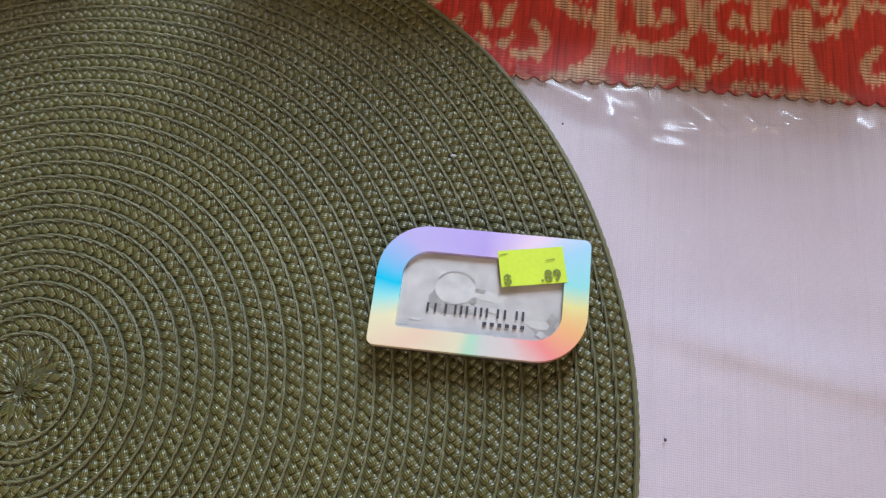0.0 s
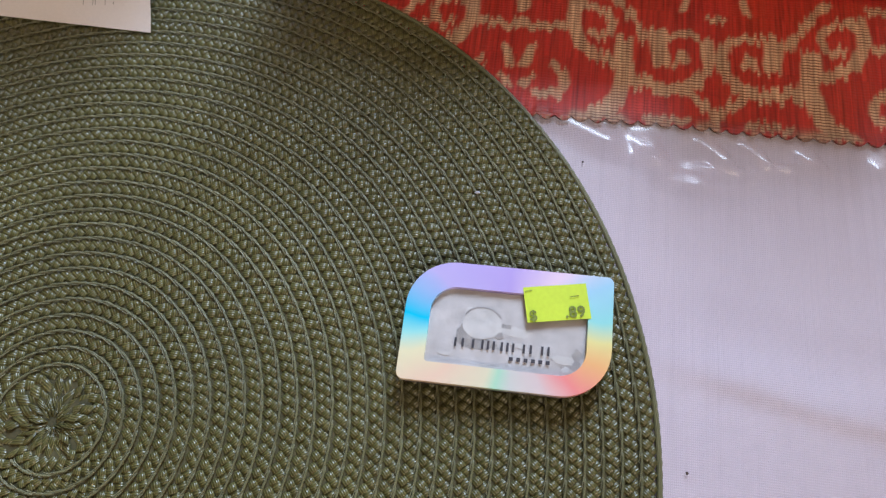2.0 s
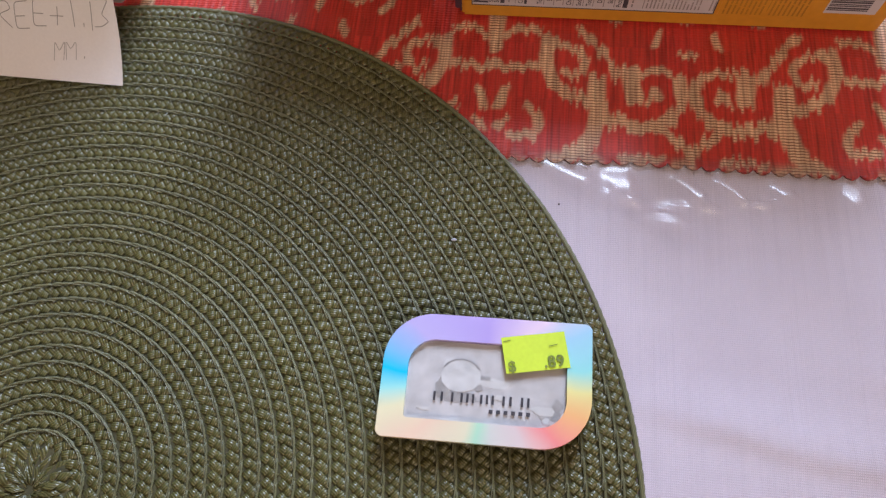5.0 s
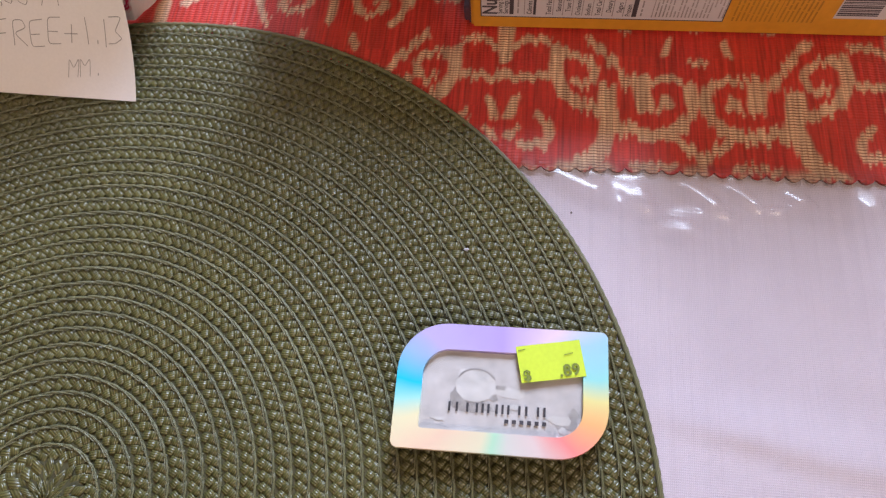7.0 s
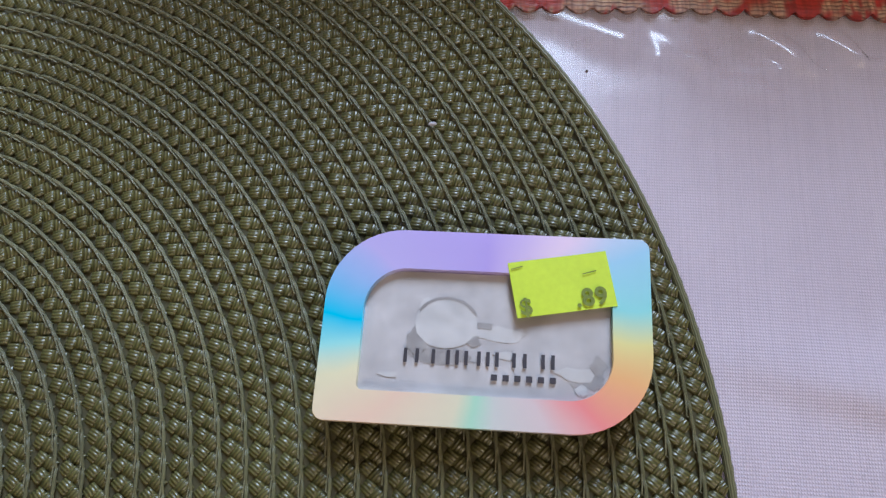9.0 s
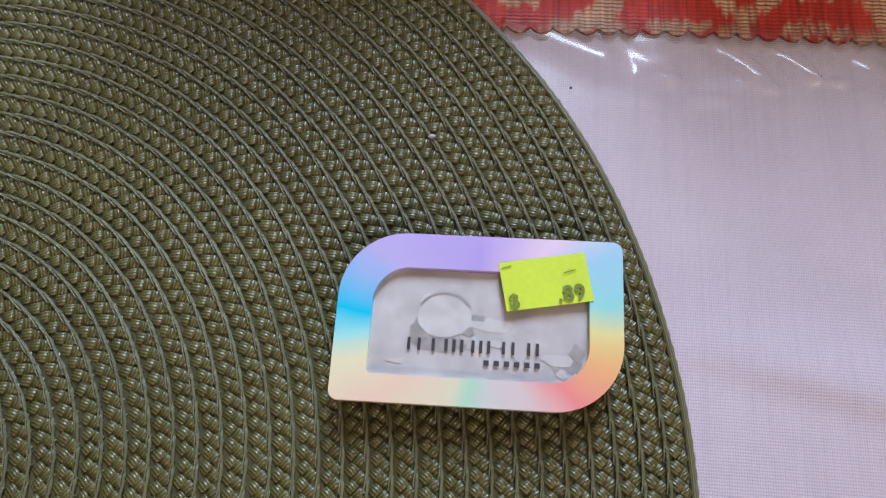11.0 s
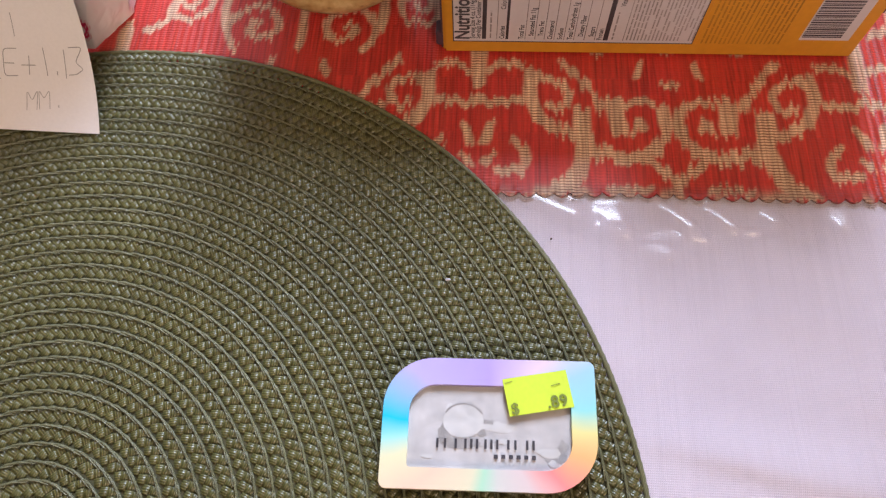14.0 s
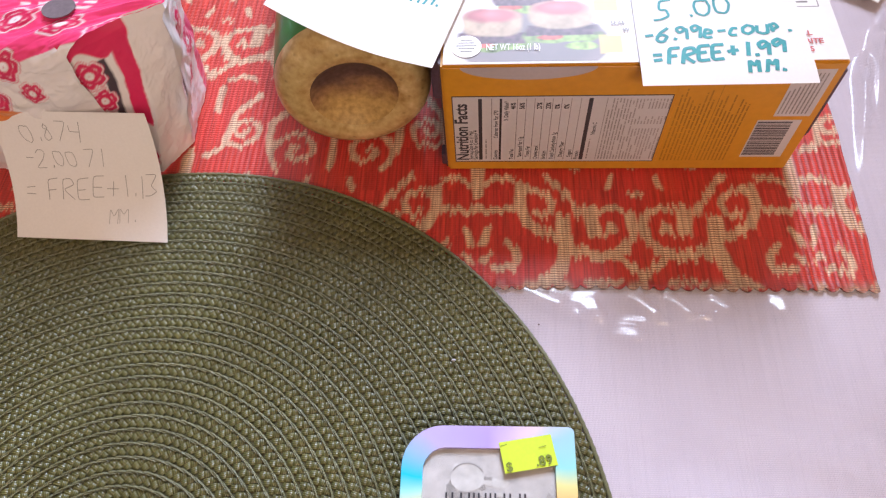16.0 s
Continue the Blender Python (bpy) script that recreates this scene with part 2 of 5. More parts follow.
SPECK = surface("dark_crumb", (0.09, 0.06, 0.05), 0.8)

# ---- making meshes: centimetres in, metres out ----
CM = 0.01


def thing(name, at, label, category, group="", kind=""):
    ob = new(name)
    ob.empty_display_size = 0.01
    ob.location = Vector(at) * CM
    return tagged(ob, label, category, group, kind)


def root_of(ob):
    while ob.parent:
        ob = ob.parent
    return ob


def mesh(name, verts, faces, material, smooth=False, uvs=None, colours=None, origin=(0, 0, 0)):
    me = bpy.data.meshes.new(name)
    v = (np.asarray(verts, dtype=float).reshape(-1, 3) - np.asarray(origin)) * CM
    if isinstance(faces, np.ndarray):
        k = faces.shape[1]
        me.vertices.add(len(v)), me.loops.add(faces.size), me.polygons.add(len(faces))
        me.vertices.foreach_set("co", v.ravel())
        me.polygons.foreach_set("loop_start", np.arange(0, faces.size, k))
        me.loops.foreach_set("vertex_index", faces.ravel())
        me.update(calc_edges=True)
    else:
        me.from_pydata([tuple(p) for p in v], [], faces)
    index = np.zeros(len(me.loops), dtype=int)
    me.loops.foreach_get("vertex_index", index)
    if uvs is not None:
        layer = me.uv_layers.new(name="UVMap")
        layer.data.foreach_set("uv", np.asarray(uvs, dtype=float)[index].ravel())
    if colours is not None:
        layer = me.color_attributes.new("print", "FLOAT_COLOR", "POINT")
        c = np.ones((len(v), 4))
        c[:, :np.shape(colours)[1]] = colours
        layer.data.foreach_set("color", c.ravel())
    if smooth:
        me.polygons.foreach_set("use_smooth", np.ones(len(me.polygons), dtype=bool))
    me.materials.append(material)
    me.validate()
    return me


def part(name, verts, faces, material, parent=None, label="", smooth=False, uvs=None, colours=None):
    """One mesh object, its points in centimetres of the world, under a thing or a part."""
    base = root_of(parent).location / CM if parent else Vector((0, 0, 0))
    ob = new(name, mesh(name, verts, faces, material, smooth, uvs, colours, tuple(base)))
    if parent:
        ob.parent = parent
    return tagged(ob, label)


def from_bm(bm):
    bm.verts.index_update()
    v, f = [tuple(p.co) for p in bm.verts], [[p.index for p in q.verts] for q in bm.faces]
    bm.free()
    return v, f


def prism(outline, z0, z1, bevel=0.0, holes=()):
    """An outline in the plane, drawn up from z0 to z1, with its upper rim rounded."""
    bm = bmesh.new()
    low = [bm.verts.new((x, y, z0)) for x, y in outline]
    bm.faces.new(low)
    r = bmesh.ops.extrude_face_region(bm, geom=bm.faces[:])
    top = [e for e in r["geom"] if isinstance(e, bmesh.types.BMVert)]
    bmesh.ops.translate(bm, vec=(0, 0, z1 - z0), verts=top)
    bmesh.ops.recalc_face_normals(bm, faces=bm.faces)
    if bevel:
        edges = [e for e in bm.edges if all(abs(v.co.z - z1) < 1e-6 for v in e.verts)]
        bmesh.ops.bevel(bm, geom=edges, offset=bevel, segments=2, affect="EDGES")
    return from_bm(bm)


def block(x0, x1, y0, y1, z0, z1, bevel=0.0):
    bm = bmesh.new()
    bmesh.ops.create_cube(bm, size=1)
    for v in bm.verts:
        v.co = Vector(((x0 + x1) / 2 + v.co.x * (x1 - x0), (y0 + y1) / 2 + v.co.y * (y1 - y0), (z0 + z1) / 2 + v.co.z * (z1 - z0)))
    if bevel:
        bmesh.ops.bevel(bm, geom=bm.edges[:], offset=bevel, segments=2, affect="EDGES")
    return from_bm(bm)


def grid_faces(nu, nv):
    """Quads of a grid with nu columns of points and nv rows; point (i, j) is i * nv + j."""
    i, j = np.meshgrid(np.arange(nu - 1), np.arange(nv - 1), indexing="ij")
    a = (i * nv + j).ravel()
    return np.stack([a, a + nv, a + nv + 1, a + 1], 1)


def words(text, size, spread=1.0, weight=0.0, shear=0.0):
    """Lettering as flat points and faces, from x = 0 on its base line, in centimetres."""
    cu = bpy.data.curves.new("words", "FONT")
    cu.body, cu.size, cu.space_character, cu.offset, cu.shear, cu.resolution_u = text, size, spread, weight, shear, 3
    ob = bpy.data.objects.new("words", cu)
    me = bpy.data.meshes.new_from_object(ob)
    v, f = np.array([tuple(p.co) for p in me.vertices]).reshape(-1, 3), [list(p.vertices) for p in me.polygons]
    bpy.data.objects.remove(ob), bpy.data.curves.remove(cu), bpy.data.meshes.remove(me)
    return v, f


def rough_noise(x, y, scale, seed=0):
    """Smooth value noise in the plane, vectorised, between -1 and 1."""
    rng = np.random.default_rng(seed)
    table = rng.uniform(-1, 1, (64, 64))
    x, y = np.asarray(x) / scale, np.asarray(y) / scale
    i, j = np.floor(x).astype(int), np.floor(y).astype(int)
    u, v = x - i, y - j
    u, v = u * u * (3 - 2 * u), v * v * (3 - 2 * v)
    g = lambda a, b: table[a % 64, b % 64]
    return (g(i, j) * (1 - u) + g(i + 1, j) * u) * (1 - v) + (g(i, j + 1) * (1 - u) + g(i + 1, j + 1) * u) * v


# ---- room ----
def room():
    X0, X1, Y0, Y1, Z0, Z1 = -190, 210, -200, 80, -75, 250
    def slab(name, x0, x1, y0, y1, z0, z1, m, label):
        v, f = block(x0, x1, y0, y1, z0, z1)
        return tagged(part(name, v, f, m), label, name.split("_")[0], kind="structure")
    slab("floor", X0 - 10, X1 + 10, Y0 - 10, Y1 + 10, Z0 - 6, Z0, FLOOR, "brown wooden floor under the table")
    slab("ceiling", X0 - 10, X1 + 10, Y0 - 10, Y1 + 10, Z1, Z1 + 6, CEIL, "plain white painted ceiling of the room")
    slab("wall_west", X0 - 10, X0, Y0, Y1, Z0, Z1, WALL, "plain cream painted side wall of the room")
    slab("wall_east", X1, X1 + 10, Y0, Y1, Z0, Z1, WALL, "plain cream painted side wall of the room")
    # walls with an opening each: the pieces round the opening in one mesh
    def holed(name, axis, at, a0, a1, w0, w1, s0, s1, label):
        vs, fs = [], []
        for p0, p1, q0, q1 in ((a0, w0, Z0, Z1), (w1, a1, Z0, Z1), (w0, w1, Z0, s0), (w0, w1, s1, Z1)):
            v, f = block(p0, p1, at, at + 10, q0, q1) if axis == "y" else block(at - 10, at, p0, p1, q0, q1)
            fs += [[i + len(vs) for i in q] for q in f]
            vs += v
        return tagged(part(name, vs, fs, WALL), label, "wall", kind="structure")
    # unseen wall set close; its right jamb cuts daylight on the table's right
    holed("wall_north", "y", Y1, X0 - 10, X1 + 10, -30, 39, 22, 140, "unseen cream painted wall with a window opening cut to shape daylight")
    # opening added only to let the fill lamp through
    holed("wall_south", "y", Y0 - 10, X0 - 10, X1 + 10, 20, 170, 118, 234, "cream painted wall with an opening added for the fill light")


room()
area_lamp("window_light_north", (0.49, 2.02, 1.70), (0.08, 0.12, 0.0), 0.50, 1.30, 82.0, (0.76, 0.89, 1.0))
# unseen warm fill, added to brighten what the north light leaves dark
area_lamp("fill_light_south", (0.95, -1.97, 1.76), (0.15, 0.1, 0.1), 1.4, 1.1, 32.0, (1.0, 0.76, 0.48))


# ---- table, cloth and clear cover ----
def drape(x, y):
    """Long soft folds that the cloth and the film over it share."""
    z = 0 * x
    for x0, y0, x1, y1, wide, high in ((18.0, 4.5, 32.0, 2.2, 0.40, 0.15), (22.0, 9.2, 36.0, 6.6, 0.9, 0.06), (20.0, -2.5, 33.0, -9.0, 0.7, 0.08), (24.0, 6.9, 34.0, 3.3, 0.7, 0.05)):
        dx, dy = x1 - x0, y1 - y0
        n = math.hypot(dx, dy)
        along, off = ((x - x0) * dx + (y - y0) * dy) / n / n, ((x - x0) * dy - (y - y0) * dx) / n + 0.25 * rough_noise(x, y, 3.0, 76)
        rise = np.where(off > 0, np.exp(-(off / wide) ** 2), np.exp(-(off / (2.6 * wide)) ** 2))
        z = z + high * rise * np.clip(along / 0.25, 0, 1) * np.clip((1 - along) / 0.2, 0, 1)
    return z


def table():
    t = thing("dining_table", (10, 5, -75), "dining table covered with a white cloth and clear plastic", "table")
    v, f = block(-70, 90, -45, 75, -3.5, -0.45, 0.3)
    part("tabletop", v, f, TABLE_WOOD, t)
    for x in (-62, 82):
        for y in (-38, 68):
            v, f = block(x - 3, x + 3, y - 3, y + 3, -75, -3.5, 0.2)
            part("leg", v, f, TABLE_WOOD, t)
    xs = np.concatenate([np.linspace(-70.5, 14, 60, endpoint=False), np.arange(14, 40, 0.16), np.linspace(40.1, 90.5, 40)])
    ys = np.concatenate([np.linspace(-45.5, -12, 30, endpoint=False), np.arange(-12, 16, 0.16), np.linspace(16, 75.5, 90)])
    nu, nv = len(xs), len(ys)
    x, y = np.meshgrid(xs, ys, indexing="ij")
    z = -0.035 + drape(x, y) + 0.03 * rough_noise(x, y, 9, 3) + 0.012 * rough_noise(x, y, 3, 4)
    top = np.stack([x, y, z], -1).reshape(-1, 3)
    low = top - np.array([0, 0, 0.3])
    f = grid_faces(nu, nv)
    part_v, part_f = np.concatenate([top, low]), np.concatenate([f, f[:, ::-1] + len(top)])
    tagged(part("tablecloth", part_v, part_f, LINEN, None, smooth=True), "white plain-woven cotton tablecloth under clear plastic", "tablecloth")


table()


def ridge(x, y, x0, y0, x1, y1, wide, high):
    """The height of one fold in the film, from one end to the other."""
    dx, dy = x1 - x0, y1 - y0
    n = math.hypot(dx, dy)
    s, d = ((x - x0) * dx + (y - y0) * dy) / n / n, ((x - x0) * dy - (y - y0) * dx) / n
    along = np.clip(s / 0.8, 0, 1) * np.clip((1 - s) / 0.2, 0, 1)
    return 2.4 * high * np.exp(-(d / wide) ** 2) * along


def clear_cover():
    xs = np.concatenate([np.linspace(-40, 12.5, 60, endpoint=False), np.arange(12.5, 37, 0.075), np.linspace(37, 62, 30)])
    ys = np.concatenate([np.linspace(-30, -11, 20, endpoint=False), np.linspace(-11, 9.5, 110, endpoint=False), np.arange(9.5, 14, 0.07), np.arange(14, 34, 0.13), np.linspace(34, 52, 25)])
    x, y = np.meshgrid(xs, ys, indexing="ij")
    crumple = 0.9 + 0.16 * rough_noise(x, y, 1.1, 71) + 0.03 * rough_noise(x, y, 0.45, 72)
    z = 0.04 + drape(x, y) + 0.012 * rough_noise(x, y, 4.5, 8) + 0.006 * rough_noise(x, y, 1.4, 9)
    for fold in ((13.6, 13.5, 17.8, 11.85, 0.5, 0.06), (16.6, 11.95, 19.2, 11.35, 0.22, 0.06), (19.3, 11.5, 22.0, 11.35, 0.16, 0.05), (24.0, 11.7, 25.4, 11.6, 0.2, 0.06),
                 (31.2, 18.0, 33.4, 27.0, 0.3, 0.25), (32.2, 24.0, 36.5, 31.0, 0.4, 0.3), (33.0, 22.0, 34.6, 29.0, 0.25, 0.2), (31.5, 15.0, 36.0, 21.0, 0.5, 0.15),
                 (19.3, 3.0, 24.5, 2.4, 0.2, 0.05), (20.5, 7.2, 28.0, 5.0, 0.3, 0.05), (22.0, 8.5, 30.0, 4.0, 0.5, 0.05)):
        z = z + ridge(x, y, *fold) * crumple
    # two lifted, nearly flat facets between the folds
    for cx, cy, gx, gy, half_wide, half_deep, lean in ((18.3, 12.15, 0.035, -0.16, 0.55, 0.75, 0.5), (19.5, 10.95, 0.03, -0.12, 0.85, 0.36, 0.8), (20.6, 12.3, 0.09, -0.165, 0.32, 0.8, 0.6),
                                                       (22.9, 11.75, 0.155, -0.18, 0.55, 0.16, 0.0), (22.0, 12.3, 0.13, -0.175, 0.24, 0.7, 0.6),
                                                       (23.9, 12.3, 0.14, -0.16, 0.34, 0.5, 0.4), (26.3, 12.3, 0.20, -0.14, 0.28, 0.6, 0.25)):
        u, w = (x - cx) + lean * (y - cy) + 0.16 * rough_noise(x, y, 0.7, 74), y - cy + 0.12 * rough_noise(x, y, 0.8, 75)
        mask = 1 / (1 + (np.abs(u) / half_wide) ** 6) / (1 + (np.abs(w) / half_deep) ** 6)
        z = z + mask * (gx * (x - cx) + gy * (y - cy) + 0.11 + 0.008 * rough_noise(x, y, 0.6, 73))
    v = np.stack([x, y, z], -1).reshape(-1, 3)
    ob = part("clear_table_cover", v, grid_faces(len(xs), len(ys)), FILM, None, smooth=True)
    ob.visible_shadow = False
    return tagged(ob, "clear shiny plastic table cover with small creases", "table cover")


clear_cover()
# ---- runner ----
AXIS_A, AXIS_B, ROW = 13.35, 20.75, 12.4


def stroke(x, y, pts, wide):
    """How deep points lie inside a drawn line: positive inside."""
    best = np.full(x.shape, -9.0)
    for (x0, y0), (x1, y1) in zip(pts, pts[1:]):
        dx, dy = x1 - x0, y1 - y0
        s = np.clip(((x - x0) * dx + (y - y0) * dy) / max(dx * dx + dy * dy, 1e-9), 0, 1)
        best = np.maximum(best, wide / 2 - np.hypot(x - x0 - s * dx, y - y0 - s * dy))
    return best


def scroll(cx, cy, r0, r1, a0, turns, steps=26):
    """Points of a spiral, from the inner to the outer end."""
    return [(cx + (r0 + (r1 - r0) * k / steps) * math.cos(radians(a0 + 360 * turns * k / steps)), cy + (r0 + (r1 - r0) * k / steps) * math.sin(radians(a0 + 360 * turns * k / steps))) for k in range(steps + 1)]


def scrollwork(x, y):
    """The runner's tan scrolls and flowers, mirrored at two axes."""
    half = AXIS_B - AXIS_A
    row = np.floor((y - 12.9) / ROW)
    u = x - AXIS_A + np.where(row % 2 == 1, half, 0)
    u = np.abs((u + half) % (2 * half) - half) + AXIS_A
    v = (y - 12.9) % ROW + 12.9
    d = np.full(x.shape, -9.0)
    spirals = (([(16.1, 17.0), (16.4, 16.75), (16.75, 17.0), (16.85, 17.45), (16.6, 17.95), (16.1, 18.2), (15.7, 18.2)], 0.36),
               ([(15.7, 18.2), (15.3, 17.8), (15.35, 17.1), (15.7, 16.3), (16.3, 15.9), (17.0, 15.7)], 0.6))
    stems = (([(20.4, 16.7), (20.6, 16.0), (20.4, 15.5), (20.0, 14.9)], 0.5), ([(20.0, 14.9), (19.5, 14.7), (18.7, 14.6), (17.9, 14.9)], 0.6),
             ([(18.1, 16.8), (17.8, 17.5), (17.1, 18.4), (16.6, 19.0)], 0.38), ([(17.3, 16.5), (17.3, 15.6), (17.7, 14.8)], 0.8),
             ([(17.4, 15.2), (17.2, 14.2), (16.9, 13.6), (16.3, 13.2)], 0.72), ([(20.9, 13.1), (20.6, 13.7), (20.0, 14.2), (19.6, 14.6)], 0.42),
             ([(19.7, 13.2), (19.1, 13.4), (18.2, 13.1)], 0.34), ([(17.2, 13.2), (15.9, 13.0)], 0.28))
    curls = (([(19.7, 15.9), (19.5, 16.3), (19.3, 15.8)], 0.34), ([(20.2, 16.9), (19.5, 17.2), (18.7, 17.1)], 0.36), ([(18.6, 17.0), (18.7, 15.9)], 0.8),
             ([(20.9, 18.2), (20.8, 17.8), (20.5, 17.9)], 0.28), ([(19.7, 18.9), (19.5, 18.3)], 0.34), ([(15.0, 18.8), (14.3, 18.9), (13.7, 18.5)], 0.36),
             ([(15.3, 18.4), (15.2, 17.2), (14.4, 17.0), (13.7, 17.0), (13.2, 17.4)], 0.42))
    flower = (([(14.7, 15.2), (15.1, 14.8), (15.2, 14.3), (15.0, 13.9)], 0.38), ([(14.8, 14.0), (14.1, 13.9)], 0.4), ([(13.9, 16.0), (13.6, 15.2)], 0.38),
              ([(13.9, 14.6), (13.6, 14.3)], 0.32), ([(13.35, 18.0), (13.35, 20.5)], 0.7))
    upper = ((scroll(18.9, 20.6, 0.15, 1.4, 90, 1.4), 0.36), ([(17.5, 20.6), (17.3, 22.4), (18.6, 23.8), (20.75, 24.2)], 0.45),
             (scroll(15.9, 21.9, 0.15, 1.1, 0, -1.4), 0.32), ([(14.2, 20.4), (15.0, 21.0), (15.3, 23.0), (16.4, 24.4)], 0.4), ([(20.75, 19.6), (20.75, 22.0)], 0.4),
             ([(19.5, 22.4), (20.3, 22.9)], 0.45), ([(14.2, 23.4), (14.2, 24.9)], 0.45), ([(18.0, 24.8), (19.8, 25.2)], 0.45))
    for pts, wide in spirals + stems + curls + flower + upper:
        d = np.maximum(d, stroke(u, v, pts, wide * 0.9))
    return d


def woven_runner():
    step = 0.075
    xs, ys = np.arange(-20, 31.0, step), np.arange(0, 26, step)
    x, y0 = np.meshgrid(xs, ys, indexing="ij")
    # a scalloped, rolled hem on the near edge, and a drawn-in side
    scallop = 0.23 * np.abs(np.sin(x * math.pi / 0.62 + 0.5 * rough_noise(x, x * 0, 2.0, 21))) ** 0.7 + 0.08 * rough_noise(x, x * 0, 3.1, 22)
    y = 13.12 + y0 - scallop * np.exp(-(y0 / 0.35) ** 2)
    xx = x + (-0.45 * np.exp(-(y0 / 5.0)) + 0.06 * rough_noise(y0, y0 * 0, 1.2, 23)) * np.clip((x - 26) / 5, 0, 1)
    column = np.round(x / 0.11)
    jit = 0.23 * rough_noise(column * 3.7, column * 0, 1.0, 31) + 0.12 * rough_noise(x * 9, y, 1.3, 32)
    d = scrollwork(x + 0.07 * rough_noise(x, y, 0.5, 33), y + jit)
    tan = np.clip(0.5 + d / 0.12, 0, 1) * np.clip(1.3 + 0.55 * rough_noise(x * 3, y, 0.8, 41), 0, 1)
    tan = np.maximum(tan, np.clip(np.exp(-(y0 / 0.22) ** 2) * (rough_noise(x, x * 0, 0.45, 35) * 2.2), 0, 0.8))
    red = np.array([0.50, 0.028, 0.015])
    alt = np.array([0.56, 0.046, 0.024])
    dark = np.array([0.52, 0.024, 0.024])
    sand, brown = np.array([0.80, 0.54, 0.36]), np.array([0.34, 0.15, 0.07])
    band = rough_noise(column * 2.3, column * 0, 1.0, 36)[..., None] * 0.5 + 0.5
    band2 = rough_noise(x, y * 0.15, 0.7, 37)[..., None] * 0.5 + 0.5
    base = red * (1 - band) + alt * band
    base = base * (1 - 0.5 * band2) + dark * 0.5 * band2
    thread = rough_noise(np.round(x / 0.075) * 4.3, np.floor(y / 2.6), 1.0, 43)
    base = base * (1 + 0.22 * thread)[..., None]
    streak = np.clip(rough_noise(column * 5.1, np.floor(y / 1.7), 1.0, 38), 0, 1)[..., None]
    gold = sand * 0.80 + brown * 0.20
    gold = gold * (1 - 0.8 * streak) + sand * 0.8 * streak
    gold = gold * (1 + 0.25 * thread)[..., None]
    colour = base * (1 - tan[..., None]) + gold * tan[..., None]
    rib = 0.5 + 0.5 * np.sin(x * 2 * math.pi / 0.30 + 0.8 * rough_noise(x, y, 2.0, 42))
    z = 0.10 + 0.026 * rib * (1 - 0.5 * tan) + 0.07 * np.exp(-((y0 - 0.12) / 0.16) ** 2) + 0.02 * rough_noise(x, y, 5, 39) - 0.01
    pressed = np.clip((19.3 - np.hypot(xx, y)) / 0.4, 0, 1)
    z = z * (1 - pressed) + 0.07 * pressed
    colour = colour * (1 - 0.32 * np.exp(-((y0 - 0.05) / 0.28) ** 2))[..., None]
    top = np.stack([xx, y, z], -1).reshape(-1, 3)
    f = grid_faces(*x.shape)
    nu, nv = x.shape
    rim = np.concatenate([np.arange(nu) * nv, (nu - 1) * nv + np.arange(1, nv), (np.arange(nu - 2, -1, -1)) * nv + nv - 1, np.arange(nv - 2, 0, -1)])
    low = top[rim] * np.array([1, 1, 0]) + np.array([0, 0.02, 0.06])
    k = len(rim)
    a = np.arange(k)
    side = np.stack([rim[a], len(top) + a, len(top) + (a + 1) % k, rim[(a + 1) % k]], 1)
    colour = np.concatenate([colour, tan[..., None]], -1).reshape(-1, 4)
    colours = np.concatenate([colour, colour[rim]])
    t = thing("table_runner", (5, 26, 0.05), "red and tan woven cotton runner with scrolls and scalloped hem", "table runner")
    cotton = printed("ribbed_runner_cotton", 0.45, 900, 0.3, 0.6, 0.14, True)
    points, faces = np.concatenate([top, low]), np.concatenate([f, side[:, ::-1]])
    row = np.concatenate([np.tile(np.arange(nv), nu), rim % nv])
    hem = (row[faces] <= 6).all(1)
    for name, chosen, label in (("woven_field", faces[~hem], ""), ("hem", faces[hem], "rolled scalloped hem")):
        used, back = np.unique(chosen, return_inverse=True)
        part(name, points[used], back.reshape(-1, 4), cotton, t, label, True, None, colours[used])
    return t


woven_runner()


# ---- round braided placemat ----
PITCH, R0, TURNS, START = 0.555, 1.25, 32, math.radians(235)


def coil(angle):
    """The radius of the braid's middle line, at an angle counted on over all the turns."""
    return R0 + PITCH * angle / (2 * math.pi)


